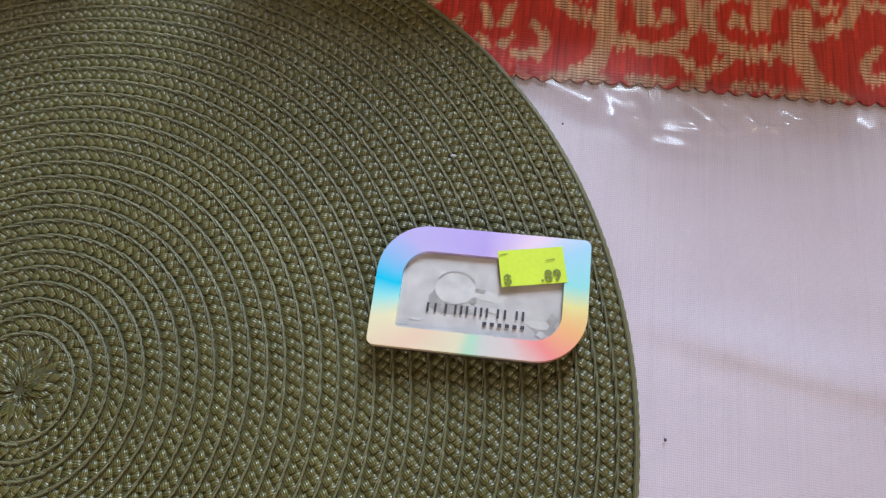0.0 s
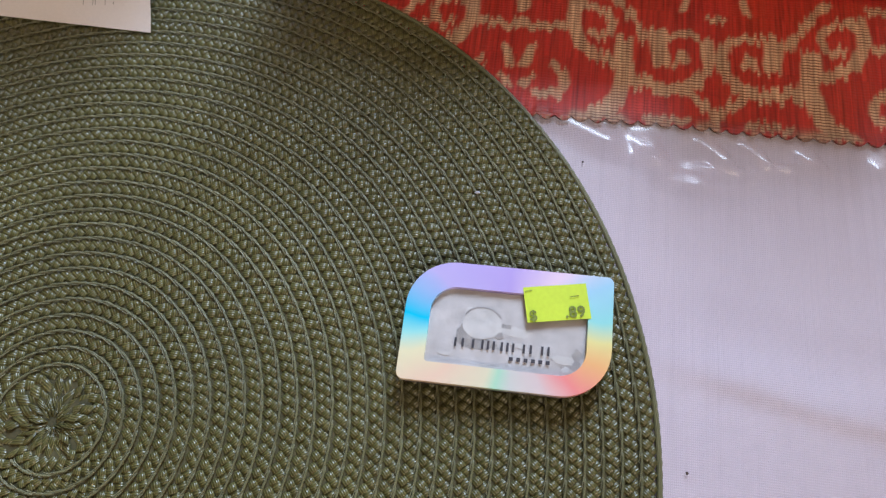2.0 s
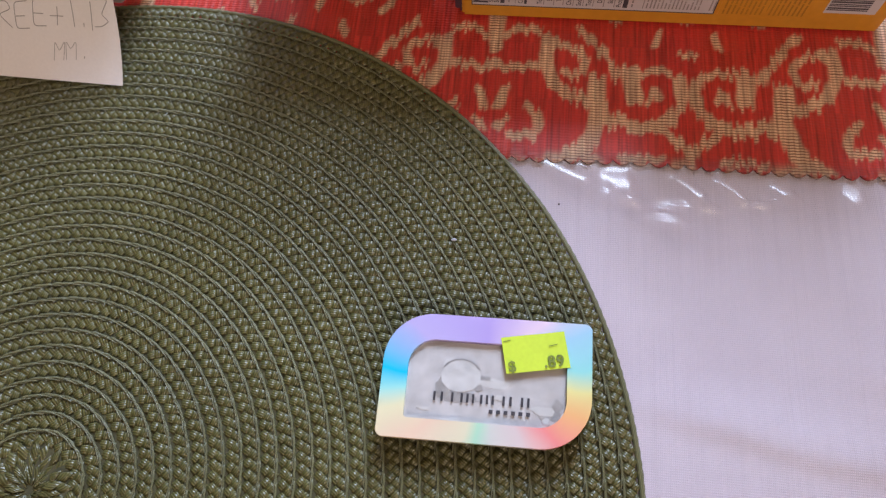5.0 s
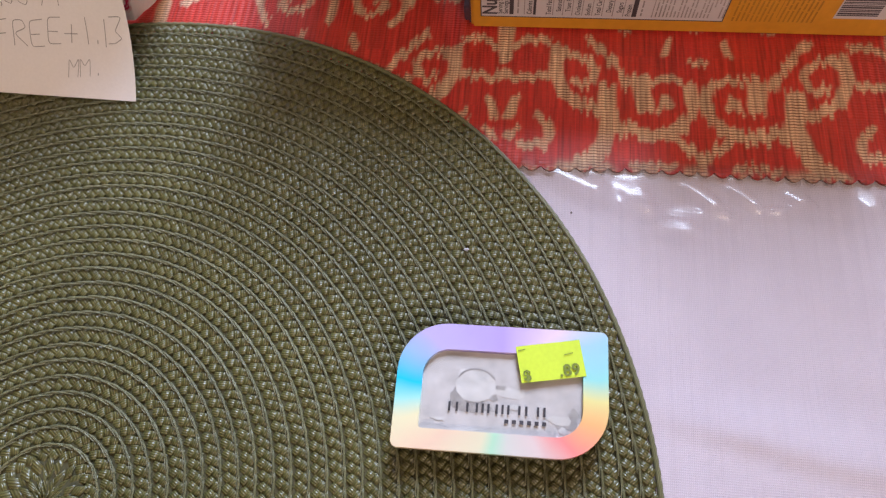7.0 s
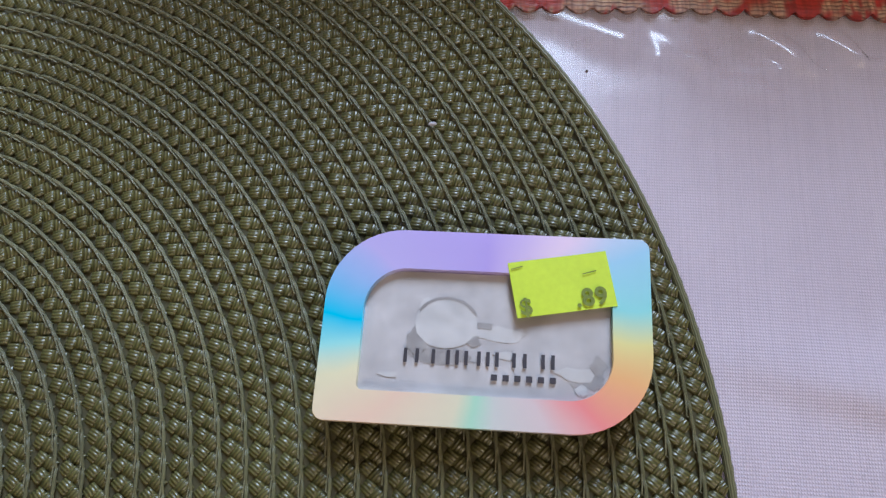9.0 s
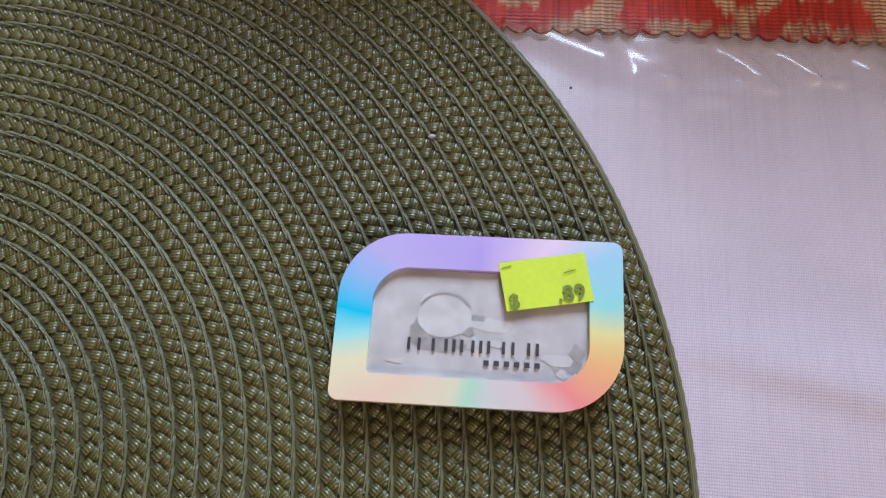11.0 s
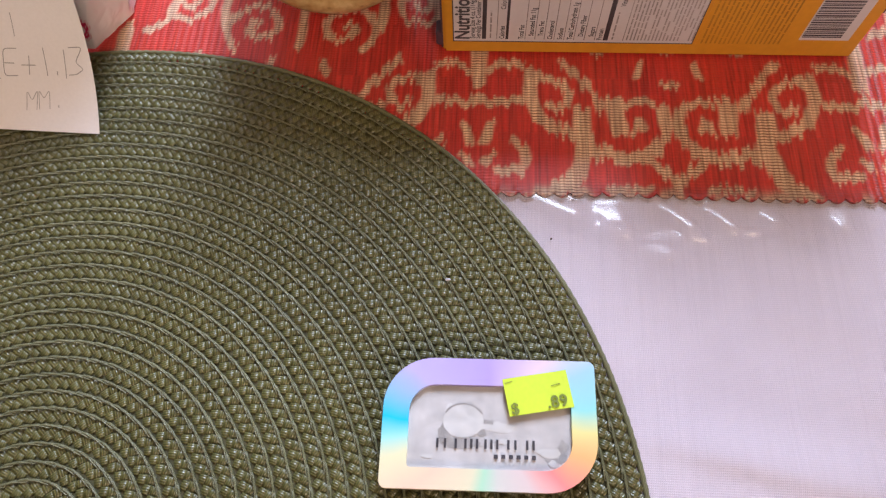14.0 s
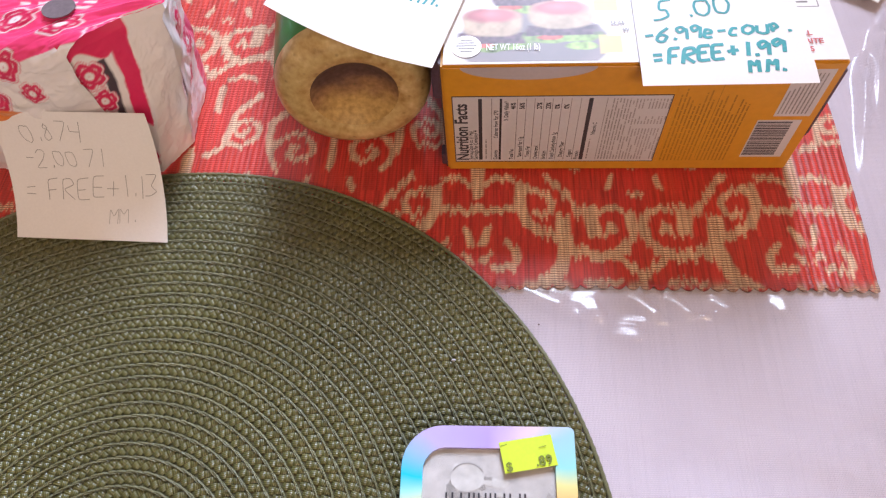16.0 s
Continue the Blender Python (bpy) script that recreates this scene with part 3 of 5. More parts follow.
def placemat():
    t = thing("placemat", (0, 0, 0.05), "round olive green placemat of coiled braided plastic straw", "placemat")
    ring = [(18.6 * math.cos(a), 18.6 * math.sin(a)) for a in np.linspace(0, 2 * math.pi, 180, endpoint=False)]
    v, f = prism(ring, 0.08, 0.245)
    part("backing", v, f, MAT_BASE, t)
    # the braid: flat straws crossing at 45 degrees, two columns of squares in each turn
    g = np.array([-1.0, -0.84, 0.84, 1.0])
    gp, gq = [q.ravel() for q in np.meshgrid(g, g, indexing="ij")]
    quad = grid_faces(4, 4)
    rng = np.random.default_rng(5)

    def straw(side, h):
        """One visible square of straw: how far along the turn, how far out from its middle line, and how high."""
        along, out = (gp - gq) * h * 1.10, side * 0.105 + side * (gp + gq) * 0.112
        arch = -0.065 * (np.abs(gp) > 0.9) - 0.035 * (np.abs(gq) > 0.9) + 0.038 * gp * side
        return along, out, 0.305 + arch - 0.03 * (out / 0.28) ** 2
    near, rest, rest_uv = [], [], []
    for k in range(-2, TURNS):
        lo, hi = 2 * math.pi * k, 2 * math.pi * (k + 1)
        count = max(20 if k < 0 else 10, int(2 * math.pi * coil((lo + hi) / 2) / 0.36))
        for side in (-1, 1):
            j = np.arange(count) + (0.5 if side > 0 else 0.0)
            angle = lo + (hi - lo) * j / count
            wob = rng.uniform(-0.015, 0.015, (count, 3))
            th0 = START + angle
            x, y = coil(angle) * np.cos(th0), coil(angle) * np.sin(th0)
            chosen = (np.hypot(x - 13.6, (y - 0.6) * 1.1) < 3.55)
            near += [(side, x[i], y[i], th0[i]) for i in np.nonzero(chosen)[0]]
            h = 0.25 * (hi - lo) / count * coil(angle)
            along, out, z = straw(side, 1.0)
            if k < 0:
                out = out * 1.7
            if k == TURNS - 1:
                out = np.minimum(out, 0.2)
            tilt = rng.uniform(-0.022, 0.022, (count, 2))
            loose = 3.5 if k < 0 else 1.0
            r = np.maximum(coil(angle)[:, None] + out[None] + wob[:, :1], 0.15)
            th = th0[:, None] + (along[None] * h[:, None] + wob[:, 1:2]) / r
            high = z[None] + wob[:, 2:] * loose + (tilt[:, :1] * gp[None] + tilt[:, 1:] * gq[None]) * loose
            v = np.stack([r * np.cos(th), r * np.sin(th), high], -1)[~chosen]
            rest.append(v.reshape(-1, 3))
            rest_uv.append(np.tile(np.stack([gp, gq], 1), (len(v), 1)))
    rest, rest_uv = np.concatenate(rest), np.concatenate(rest_uv)
    f = (quad[None] + 16 * np.arange(len(rest) // 16)[:, None, None]).reshape(-1, 4)
    tagged(part("braid", rest, f, STRAW, t, uvs=rest_uv), kind="stuff")
    shared = {}
    for side in (-1, 1):
        along, out, z = straw(side, 0.089)
        shared[side] = mesh("straw", np.stack([out, along, z], 1), quad, STRAW, False, np.stack([gp, gq], 1))
    for side, x, y, turn in near:
        ob = new("straw", shared[side])
        ob.parent = t
        ob.matrix_basis = pose(x * CM, y * CM, rng.uniform(-0.015, 0.015) * CM - t.location.z, rng.uniform(-5, 5), rng.uniform(-5, 5), math.degrees(turn))
    # the cord that binds each turn to the next, and the paler thread that slants out from under it; the last cord is the rim
    ring_of = np.linspace(0, 2 * math.pi, 6, endpoint=False)
    for k in range(-2, TURNS):
        lo, hi = 2 * math.pi * k, 2 * math.pi * (k + 1)
        n = max(36, int(2 * math.pi * coil(hi) / 0.075))
        ang = np.linspace(lo, hi, n)
        last = k == TURNS - 1
        i, q = np.meshgrid(np.arange(n - 1), np.arange(6), indexing="ij")
        tube = np.stack([i * 6 + q, i * 6 + (q + 1) % 6, (i + 1) * 6 + (q + 1) % 6, (i + 1) * 6 + q], -1).reshape(-1, 4)
        stitch = (np.arange(n) * 0.075 / 0.70 + 0.13 * k) % 1.0
        drift = 0.012 * rough_noise(ang * 9, ang * 0 + k, 1.0, 17)

        def cord(name, rad, level, wide, thick, material, twist):
            rib = 1 + twist * np.sin(np.arange(n)[:, None] * 1.35 + 2 * ring_of[None])
            vx = rad[:, None] + (wide[:, None] * rib) * np.cos(ring_of)[None]
            vz = level[:, None] + (thick[:, None] * rib) * np.sin(ring_of)[None]
            th = START + ang[:, None] + 0 * vx
            v = np.stack([vx * np.cos(th), vx * np.sin(th), vz], -1).reshape(-1, 3)
            part(name, v, tube, material, t, smooth=True, uvs=np.stack([np.repeat(ang * 3, 6), np.tile(ring_of, n)], 1))

        if last:
            cord("cord", coil(ang) + PITCH / 2 + drift, 0.215 + 0.4 * drift, 0.10 + 0 * ang, 0.12 + 0 * ang, CORD, 0.10)
            continue
        if k < 0:
            continue
        knot = np.exp(-((stitch - 0.5) / 0.07) ** 2)
        sway = np.sin(stitch * 2 * math.pi)
        cord("cord", coil(ang) + PITCH / 2 + 0.010 * sway + drift, 0.352 - 0.055 * knot, 0.043 - 0.012 * knot, 0.026 + 0 * ang, CORD, 0.16)
        slant = -0.080 + 0.085 * stitch
        cord("thread", coil(ang) + PITCH / 2 + slant + drift, 0.356 - 0.07 * (np.abs(2 * stitch - 1)) ** 6, 0.018 + 0 * ang, 0.018 + 0 * ang, THREAD, 0.15)


placemat()


# ---- the make-up compact ----
def leaf(x0, x1, y0, y1, big, small, n=12):
    """A rectangle with two wide corners (far left, near right) and two tight ones."""
    out = []
    for cx, cy, r, a in ((x1 - small, y1 - small, small, 0), (x0 + big, y1 - big, big, 90), (x0 + small, y0 + small, small, 180), (x1 - big, y0 + big, big, 270)):
        out += [(cx + r * math.cos(radians(a + 90 * k / n)), cy + r * math.sin(radians(a + 90 * k / n))) for k in range(n + 1)]
    return out


def turned(points, at, degrees):
    c, s = math.cos(radians(degrees)), math.sin(radians(degrees))
    return [(at[0] + (x - at[0]) * c - (y - at[1]) * s, at[1] + (x - at[0]) * s + (y - at[1]) * c, *rest) for x, y, *rest in points]


def rim(outer, inner, z0, z1):
    """A flat frame between two outlines with as many points each."""
    n = len(outer)
    v = [(*p, z) for ring, z in ((outer, z0), (outer, z1 - 0.03), ([(a[0] * 0.985 + b[0] * 0.015, a[1] * 0.985 + b[1] * 0.015) for a, b in zip(outer, inner)], z1), (inner, z1), (inner, z0)) for p in ring]
    f = [[k * n + i, k * n + (i + 1) % n, (k + 1) * n + (i + 1) % n, (k + 1) * n + i] for k in range(4) for i in range(n)]
    return v, f


def flat(name, outline, z, thick, material, parent, label=""):
    v, f = prism(outline, z, z + thick)
    return part(name, v, f, material, parent, label)


def wobbly(cx, cy, rx, ry, n=18, amount=0.12, seed=1, start=0, sweep=360):
    rng = random.Random(seed)
    return [(cx + rx * (1 + rng.uniform(-amount, amount)) * math.cos(radians(start + sweep * k / n)), cy + ry * (1 + rng.uniform(-amount, amount)) * math.sin(radians(start + sweep * k / n))) for k in range(n)]


def compact():
    at = (13.95, 4.6)
    c = thing("makeup_compact", (*at, 0.36), "small make-up compact with holographic frame and clear window", "compact")
    outer = turned(leaf(10.72, 17.18, 2.62, 6.52, 1.55, 0.22), at, 0.6)
    inner = turned(leaf(11.52, 16.42, 3.23, 5.69, 0.85, 0.12), at, 0.6)
    low = turned(leaf(10.80, 17.10, 2.70, 6.44, 1.5, 0.2), at, 0.6)
    v, f = prism(low, 0.38, 0.82, 0.05)
    part("base", v, f, CASE, c, "dark plastic tray")
    v, f = prism(turned(leaf(10.74, 17.16, 2.64, 6.50, 1.54, 0.22), at, 0.6), 0.86, 1.02, 0.04)
    lid = part("lid", v, f, CASE, c, "dark plastic lid")
    v, f = rim(outer, inner, 1.02, 1.25)
    part("foil_frame", v, f, FOIL, c, "rainbow holographic foil frame")
    backing = part("window_card", *prism(turned(leaf(11.45, 16.47, 3.2, 5.68, 0.9, 0.1), at, 0.6), 1.02, 1.06), CARD, c, "grey-white card behind the clear window")
    flat("pearl_disc", wobbly(13.18, 4.62, 0.62, 0.50, 28, 0.03, 4), 1.062, 0.02, FOIL_DISC, backing, "pale round sample")
    arc = wobbly(13.18, 4.64, 0.64, 0.53, 14, 0.02, 5, 20, 140) + wobbly(13.18, 4.64, 0.58, 0.47, 14, 0.02, 6, 160, -140)
    flat("disc_edge", arc, 1.084, 0.006, GREY_TEAR, backing)
    flat("torn_patch", wobbly(13.12, 3.98, 0.72, 0.17, 20, 0.3, 8), 1.063, 0.006, GREY_TEAR, backing, "grey torn patch")
    flat("torn_patch", wobbly(15.95, 3.70, 0.35, 0.20, 16, 0.45, 9), 1.063, 0.006, GREY_TEAR, backing, "grey torn patch")
    flat("pearl_flake", wobbly(15.75, 3.78, 0.33, 0.13, 14, 0.35, 10), 1.071, 0.006, FOIL_DISC, backing)
    flat("pearl_flake", wobbly(14.2, 4.45, 0.5, 0.16, 16, 0.35, 11), 1.064, 0.006, FOIL_DISC, backing)
    rng = random.Random(21)
    for cx, cy, rx, ry in ((12.62, 4.30, 0.20, 0.26), (12.75, 4.95, 0.10, 0.16), (13.75, 4.30, 0.16, 0.10), (13.95, 4.62, 0.22, 0.06), (14.35, 4.05, 0.20, 0.07), (16.15, 3.95, 0.14, 0.16), (15.85, 3.48, 0.12, 0.10), (16.22, 3.62, 0.07, 0.14), (12.15, 3.55, 0.25, 0.04)):
        flat("torn_bit", wobbly(cx, cy, rx, ry, 11, 0.5, rng.random()), 1.073 + 0.004 * rng.random(), 0.004, GREY_TEAR if rng.random() < 0.7 else FOIL_DISC, backing)
    pane = part("clear_window", *prism(turned(leaf(11.53, 16.41, 3.24, 5.68, 0.84, 0.11), at, 0.6), 1.10, 1.115), PANE, c, "clear plastic window")
    pane.visible_shadow = False
    # the maker's mark, as plain bars
    for x0, w, bars in ((12.38, 0.30, 2), (12.93, 0.07, 1), (13.22, 0.42, 3), (13.82, 0.42, 3), (14.50, 0.28, 2), (15.06, 0.26, 2)):
        for k in range(bars):
            a0 = x0 + (w - 0.07) * k / max(1, bars - 1)
            flat("mark_bar", turned([(a0, 3.82), (a0 + 0.07, 3.82), (a0 + 0.07, 4.10), (a0, 4.10)], at, 0.6), 1.118, 0.003, INK, pane)
    for k in range(6):
        x0 = 14.1 + 0.225 * k
        flat("mark_bar", turned([(x0, 3.55), (x0 + 0.12, 3.55), (x0 + 0.12, 3.67), (x0, 3.67)], at, 0.6), 1.118, 0.003, INK, pane)
    return c


compact()


def price_sticker():
    """A neon price sticker on the foil frame, one corner a little lifted."""
    c = thing("price_sticker", (15.4, 5.5, 1.26), "neon yellow-green paper price sticker on the compact", "sticker")
    o, ex, ey = np.array([14.57, 4.77]), np.array([1.94, 0.365]), np.array([-0.235, 1.12])
    i, j = np.meshgrid(np.linspace(0, 1, 13), np.linspace(0, 1, 9), indexing="ij")
    xy = o + i[..., None] * ex + j[..., None] * ey
    z = 1.27 + 0.012 * np.sin(i * 7) * j + 0.03 * np.clip(i - 0.8, 0, 1) * (1 - j)
    top = np.concatenate([xy, z[..., None]], -1).reshape(-1, 3)
    f = grid_faces(13, 9)
    part("label_paper", np.concatenate([top, top - np.array([0, 0, 0.012])]), np.concatenate([f, f[:, ::-1] + len(top)]), STICKER, c)
    def on(name, text, size, u, v, weight=0.012):
        p, fs = words(text, size, 1.05, weight)
        q = o + (u + p[:, :1] / 1.97) * ex + (v + p[:, 1:2] / 1.14) * ey
        part(name, np.concatenate([q, np.full((len(q), 1), 1.312)], 1), fs, FADED, c)
    on("price_sign", "$", 0.46, 0.04, 0.04)
    on("price_amount", ".89", 0.50, 0.60, 0.06)
    # die-cut slits
    for u0, u1, v in ((0.02, 0.14, 0.86), (0.72, 0.86, 0.62)):
        q = [o + u0 * ex + v * ey, o + u1 * ex + (v + 0.03) * ey, o + u1 * ex + (v + 0.05) * ey, o + u0 * ex + (v + 0.02) * ey]
        flat("slit", [tuple(p) for p in q], 1.300, 0.004, FADED, c)


price_sticker()

# ---- frozen food carton ----
GOLD = surface("gold_carton", (0.57, 0.25, 0.011), 0.38, grain=300, vary=0.08, bump=0.05, stain=14)
WHITE_CARTON = surface("white_carton", (0.80, 0.77, 0.78), 0.5, grain=300, vary=0.03, bump=0.04)
PURPLE = surface("dark_carton_end", (0.075, 0.04, 0.06), 0.4, vary=0.25)
PRINT_GREY = surface("grey_print", (0.27, 0.24, 0.24), 0.5, grain=1500, vary=0.5)
PRINT_BROWN = surface("brown_print", (0.33, 0.15, 0.01), 0.5, grain=1500, vary=0.35)
PANEL = surface("nutrition_panel", (0.53, 0.495, 0.51), 0.4, vary=0.03, bump=0.04)
PLATE = surface("printed_plate", (0.42, 0.36, 0.37), 0.38, vary=0.05, stain=60)
PATTY = surface("printed_patty", (0.16, 0.08, 0.08), 0.38, grain=300, vary=0.4)
PRINT_RED = surface("red_print", (0.50, 0.10, 0.10), 0.5, vary=0.2)
WHITE_INK = surface("white_print", (0.85, 0.83, 0.82), 0.5, vary=0.04)

BX0, BX1, BY0, BY1, BZ0, BZ1 = 11.9, 27.85, 19.35, 34.0, 0.17, 7.1


def food_carton():
    b = thing("food_carton", ((BX0 + BX1) / 2, (BY0 + BY1) / 2, BZ0), "yellow and white frozen slider carton lying on the runner", "carton")
    # body with slightly bulged, rounded panels
    v, f = block(BX0, BX1, BY0, BY1, BZ0, BZ1 - 0.03, 0.10)
    body = part("body", v, f, GOLD, b)
    part("top_panel", *block(BX0 + 0.12, BX1 - 0.06, BY0 + 0.11, BY1 - 0.1, BZ1 - 0.05, BZ1, 0.01), WHITE_CARTON, b, "white printed top panel")
    part("end_flap", *block(BX1 - 0.004, BX1 + 0.06, BY0 + 0.4, BY1 - 0.2, BZ0 + 0.15, BZ1 - 0.25, 0.02), PURPLE, b, "dark glued end flap")
    part("end_flap", *block(BX0 - 0.08, BX0 + 0.004, BY0 + 0.15, BY1 - 0.2, BZ0 + 0.1, BZ1 - 0.12, 0.02), PURPLE, b, "dark glued end flap")
    part("tuck_tab", *block(BX1 - 0.01, BX1 + 0.34, BY0 + 0.30, BY1 - 0.6, BZ0 + 2.0, BZ1 - 0.8, 0.12), PURPLE, b, "loose dark tab")
    part("tuck_tab", *block(BX0 - 0.30, BX0 + 0.01, BY0 + 0.25, BY0 + 0.9, BZ0 + 0.1, BZ0 + 0.9, 0.05), PURPLE, b, "loose dark tab")
    part("tuck_tab", *block(BX0 - 0.40, BX0 + 0.01, BY0 + 0.12, BY1 - 0.8, BZ0 + 4.9, BZ1 + 0.02, 0.06), PURPLE, b, "loose dark tab")
    yf = BY0 - 0.004

    def face(name, x0, x1, z0, z1, material, parent, lift=0.0, label=""):
        return part(name, *block(x0, x1, yf - lift - 0.006, BY0 + 0.02, z0, z1), material, parent, label)

    def face_words(name, text, size, x, z, material, parent, upright=False, weight=0.0, lift=0.02, squeeze=1.0):
        p, fs = words(text, size, 1.0, weight)
        q = np.stack([x - p[:, 1] if upright else x + p[:, 0], np.full(len(p), yf - lift), z + p[:, 0] * squeeze if upright else z + p[:, 1]], 1)
        part(name, q, fs, material, parent)

    panel = face("nutrition_panel", 12.3, 21.55, 0.55, 5.05, PANEL, b, 0.0, "white nutrition table")
    # border rules
    for x0, x1, z0, z1 in ((12.3, 21.55, 5.02, 5.06), (12.3, 21.55, 0.54, 0.58), (12.29, 12.33, 0.54, 5.06), (21.52, 21.56, 0.54, 5.06)):
        face("rule", x0, x1, z0, z1, INK, panel, 0.006)
    face_words("panel_title", "Nutrition Facts", 0.80, 12.92, 0.66, INK, panel, True, 0.022, 0.012, 0.80)
    for x, w in ((13.42, 0.16), (14.34, 0.10), (18.10, 0.18)):
        face("thick_rule", x, x + w, 0.70, 4.90, INK, panel, 0.006)
    for x in (13.98, 15.08, 15.46, 15.82, 16.2, 16.58, 16.96, 17.36, 17.76, 18.85):
        face("rule", x, x + 0.03, 0.70, 4.90, PRINT_GREY, panel, 0.005)
    rng = random.Random(11)

    def text_line(x0, x1, z0, z1, material, parent, lift, low=0.12, high=0.45, gap=0.07, full=1.0):
        """One line of unreadable small print: a row of bars in one mesh."""
        vs, fs, z = [], [], z0
        while z < z1:
            n = min(rng.uniform(low, high), z1 - z + 0.01)
            if rng.random() < full:
                v, f = block(x0, x1, yf - lift - 0.006, BY0 + 0.02, z, z + n)
                fs += [[i + len(vs) for i in q] for q in f]
                vs += v
            z += n + gap
        if vs:
            part("text_line", vs, fs, material, parent)

    # small print that cannot be read: rows of bars
    for x, text, z in ((13.14, "Serving Size 4 oz. (114g)", 0.72), (13.36, "Servings Per Container 4", 0.72), (14.28, "Calories", 0.72), (14.28, "Calories from Fat 270", 2.3), (14.72, "% Daily Value*", 3.5),
                       (15.02, "Total Fat", 0.72), (15.40, "Saturated Fat 11g", 0.9), (15.76, "Trans Fat", 0.9), (16.14, "Cholesterol", 0.72), (16.52, "Sodium", 0.72), (16.90, "Total Carbohydrate 1g", 0.72),
                       (17.30, "Dietary Fiber", 0.9), (17.70, "Sugars", 0.9), (18.04, "Protein", 0.72), (18.62, "Vitamin C", 2.5)):
        face_words("small_print", text, 0.27, x, z, INK, panel, True, 0.004, 0.012, 0.78)
    for x, text in ((15.02, "46%"), (15.40, "56%"), (16.14, "27%"), (16.52, "23%"), (16.90, "0%"), (17.30, "0%")):
        face_words("daily_value", text, 0.30, x, 4.25, INK, panel, True, 0.010, 0.012, 0.8)
    for x in (13.72, 18.42):
        text_line(x, x + 0.06, 0.75, 2.2, PRINT_GREY, panel, 0.004)
    for k in range(19):
        x = 18.98 + 0.138 * k
        text_line(x, x + 0.055, 0.72, 2.9 if k > 8 else 4.85, PRINT_GREY, panel, 0.004, 0.2, 0.7, 0.06, 0.9)
        if k > 8:
            text_line(x, x + 0.055, 3.2, 3.7, PRINT_GREY, panel, 0.004, 0.2, 0.4, 0.06, 0.8)
            text_line(x, x + 0.055, 4.2, 4.8, PRINT_GREY, panel, 0.004, 0.3, 0.5, 0.06, 0.9)
    small = face("small_print_panel", 21.7, 24.95, 0.5, 5.9, GOLD, b, 0.0)
    for k in range(18):
        x = 21.85 + 0.17 * k
        if k == 9:
            face("rule", x + 0.04, x + 0.07, 0.8, 5.8, PRINT_BROWN, small, 0.004)
        else:
            text_line(x, x + 0.07, 0.6, 4.9 + rng.uniform(-0.6, 0.6) if k < 9 else 4.2 + rng.uniform(-0.5, 0.8), PRINT_BROWN, small, 0.004, 0.2, 0.8, 0.06)
    code = face("barcode", 25.45, 27.3, 0.85, 3.4, PANEL, b, 0.002, "black and white barcode")
    z = 1.0
    while z < 3.3:
        w = rng.choice((0.03, 0.05, 0.08))
        face("code_bar", 25.5, 26.95, z, z + w, INK, code, 0.008)
        z += w + rng.choice((0.03, 0.05))
    address = face("text_panel", 26.0, 27.5, 3.65, 6.4, PANEL, b, 0.002, "pale panel with small print")
    for k in range(8):
        x = 26.1 + 0.16 * k
        face("print_bar", x, x + 0.06, 3.8, 6.2 if k > 4 else 5.2 + 0.12 * k, PRINT_GREY, address, 0.008)
    # the top: a plate of sliders
    zt = BZ1
    def soft(d, w=0.06):
        return np.clip(0.5 - d / (2 * w), 0, 1)[..., None]

    def photo():
        u, v = np.meshgrid(np.arange(12.25, 19.3, 0.045), np.arange(19.90, 25.4, 0.045), indexing="ij")
        n1, n2, n3 = rough_noise(u, v, 0.5, 81), rough_noise(u, v, 0.16, 82), rough_noise(u, v, 1.3, 83)
        c = np.broadcast_to(np.array([0.80, 0.77, 0.78]), (*u.shape, 3)).copy()

        def lay(d, tone, shade, w=0.06):
            nonlocal c
            m = soft(d, w)
            c = c * (1 - m) + np.clip(np.array(tone) * (1 + shade[..., None]), 0, 0.9) * m
        plate = np.hypot((u - 15.65) / 3.15, (v - 20.95) / 1.9) - 1
        lay(plate * 1.5, (0.25, 0.21, 0.22), 0.05 * n3)
        lay((np.hypot((u - 15.65) / 2.7, (v - 20.95) / 1.5) - 1) * 1.5, (0.20, 0.17, 0.18), 0.08 * n3, 0.2)
        for cx, cy, w in ((15.25, 24.35, 1.2), (14.0, 22.15, 1.25), (16.88, 22.55, 1.35)):
            lay(np.hypot((u - cx - 0.1) / (w * 1.12), (v - cy + 1.25) / 0.42) - 1 + 0.25 * n1, (0.22, 0.32, 0.09), 0.45 * n2 + 0.3 * n1, 0.1)
            lay(np.hypot((u - cx + 0.5) / 0.55, (v - cy + 1.3) / 0.16) - 1 + 0.2 * n1, (0.50, 0.10, 0.07), 0.3 * n2, 0.1)
            lay(np.maximum(np.abs(u - cx) / (w * 1.04) - 1, np.abs(v - cy + 0.92) / 0.30 - 1) + 0.12 * n1, (0.11, 0.06, 0.08), 0.5 * n2, 0.08)
            lay((np.abs((u - cx) / w) ** 3 + np.abs((v - cy) / 0.82) ** 3) ** (1 / 3) - 1 + 0.05 * n1, (0.46, 0.35, 0.25), 0.10 * n2 + 0.14 * n1 + 0.10 * (v - cy), 0.07)
            lay(np.hypot((u - cx) / (w * 0.88), (v - cy - 0.42) / 0.42) - 1 + 0.1 * n1, (0.44, 0.14, 0.15), 0.2 * n1 + 0.45 * np.exp(-((u - cx + 0.2) / 0.5) ** 2 - ((v - cy - 0.5) / 0.2) ** 2), 0.22)
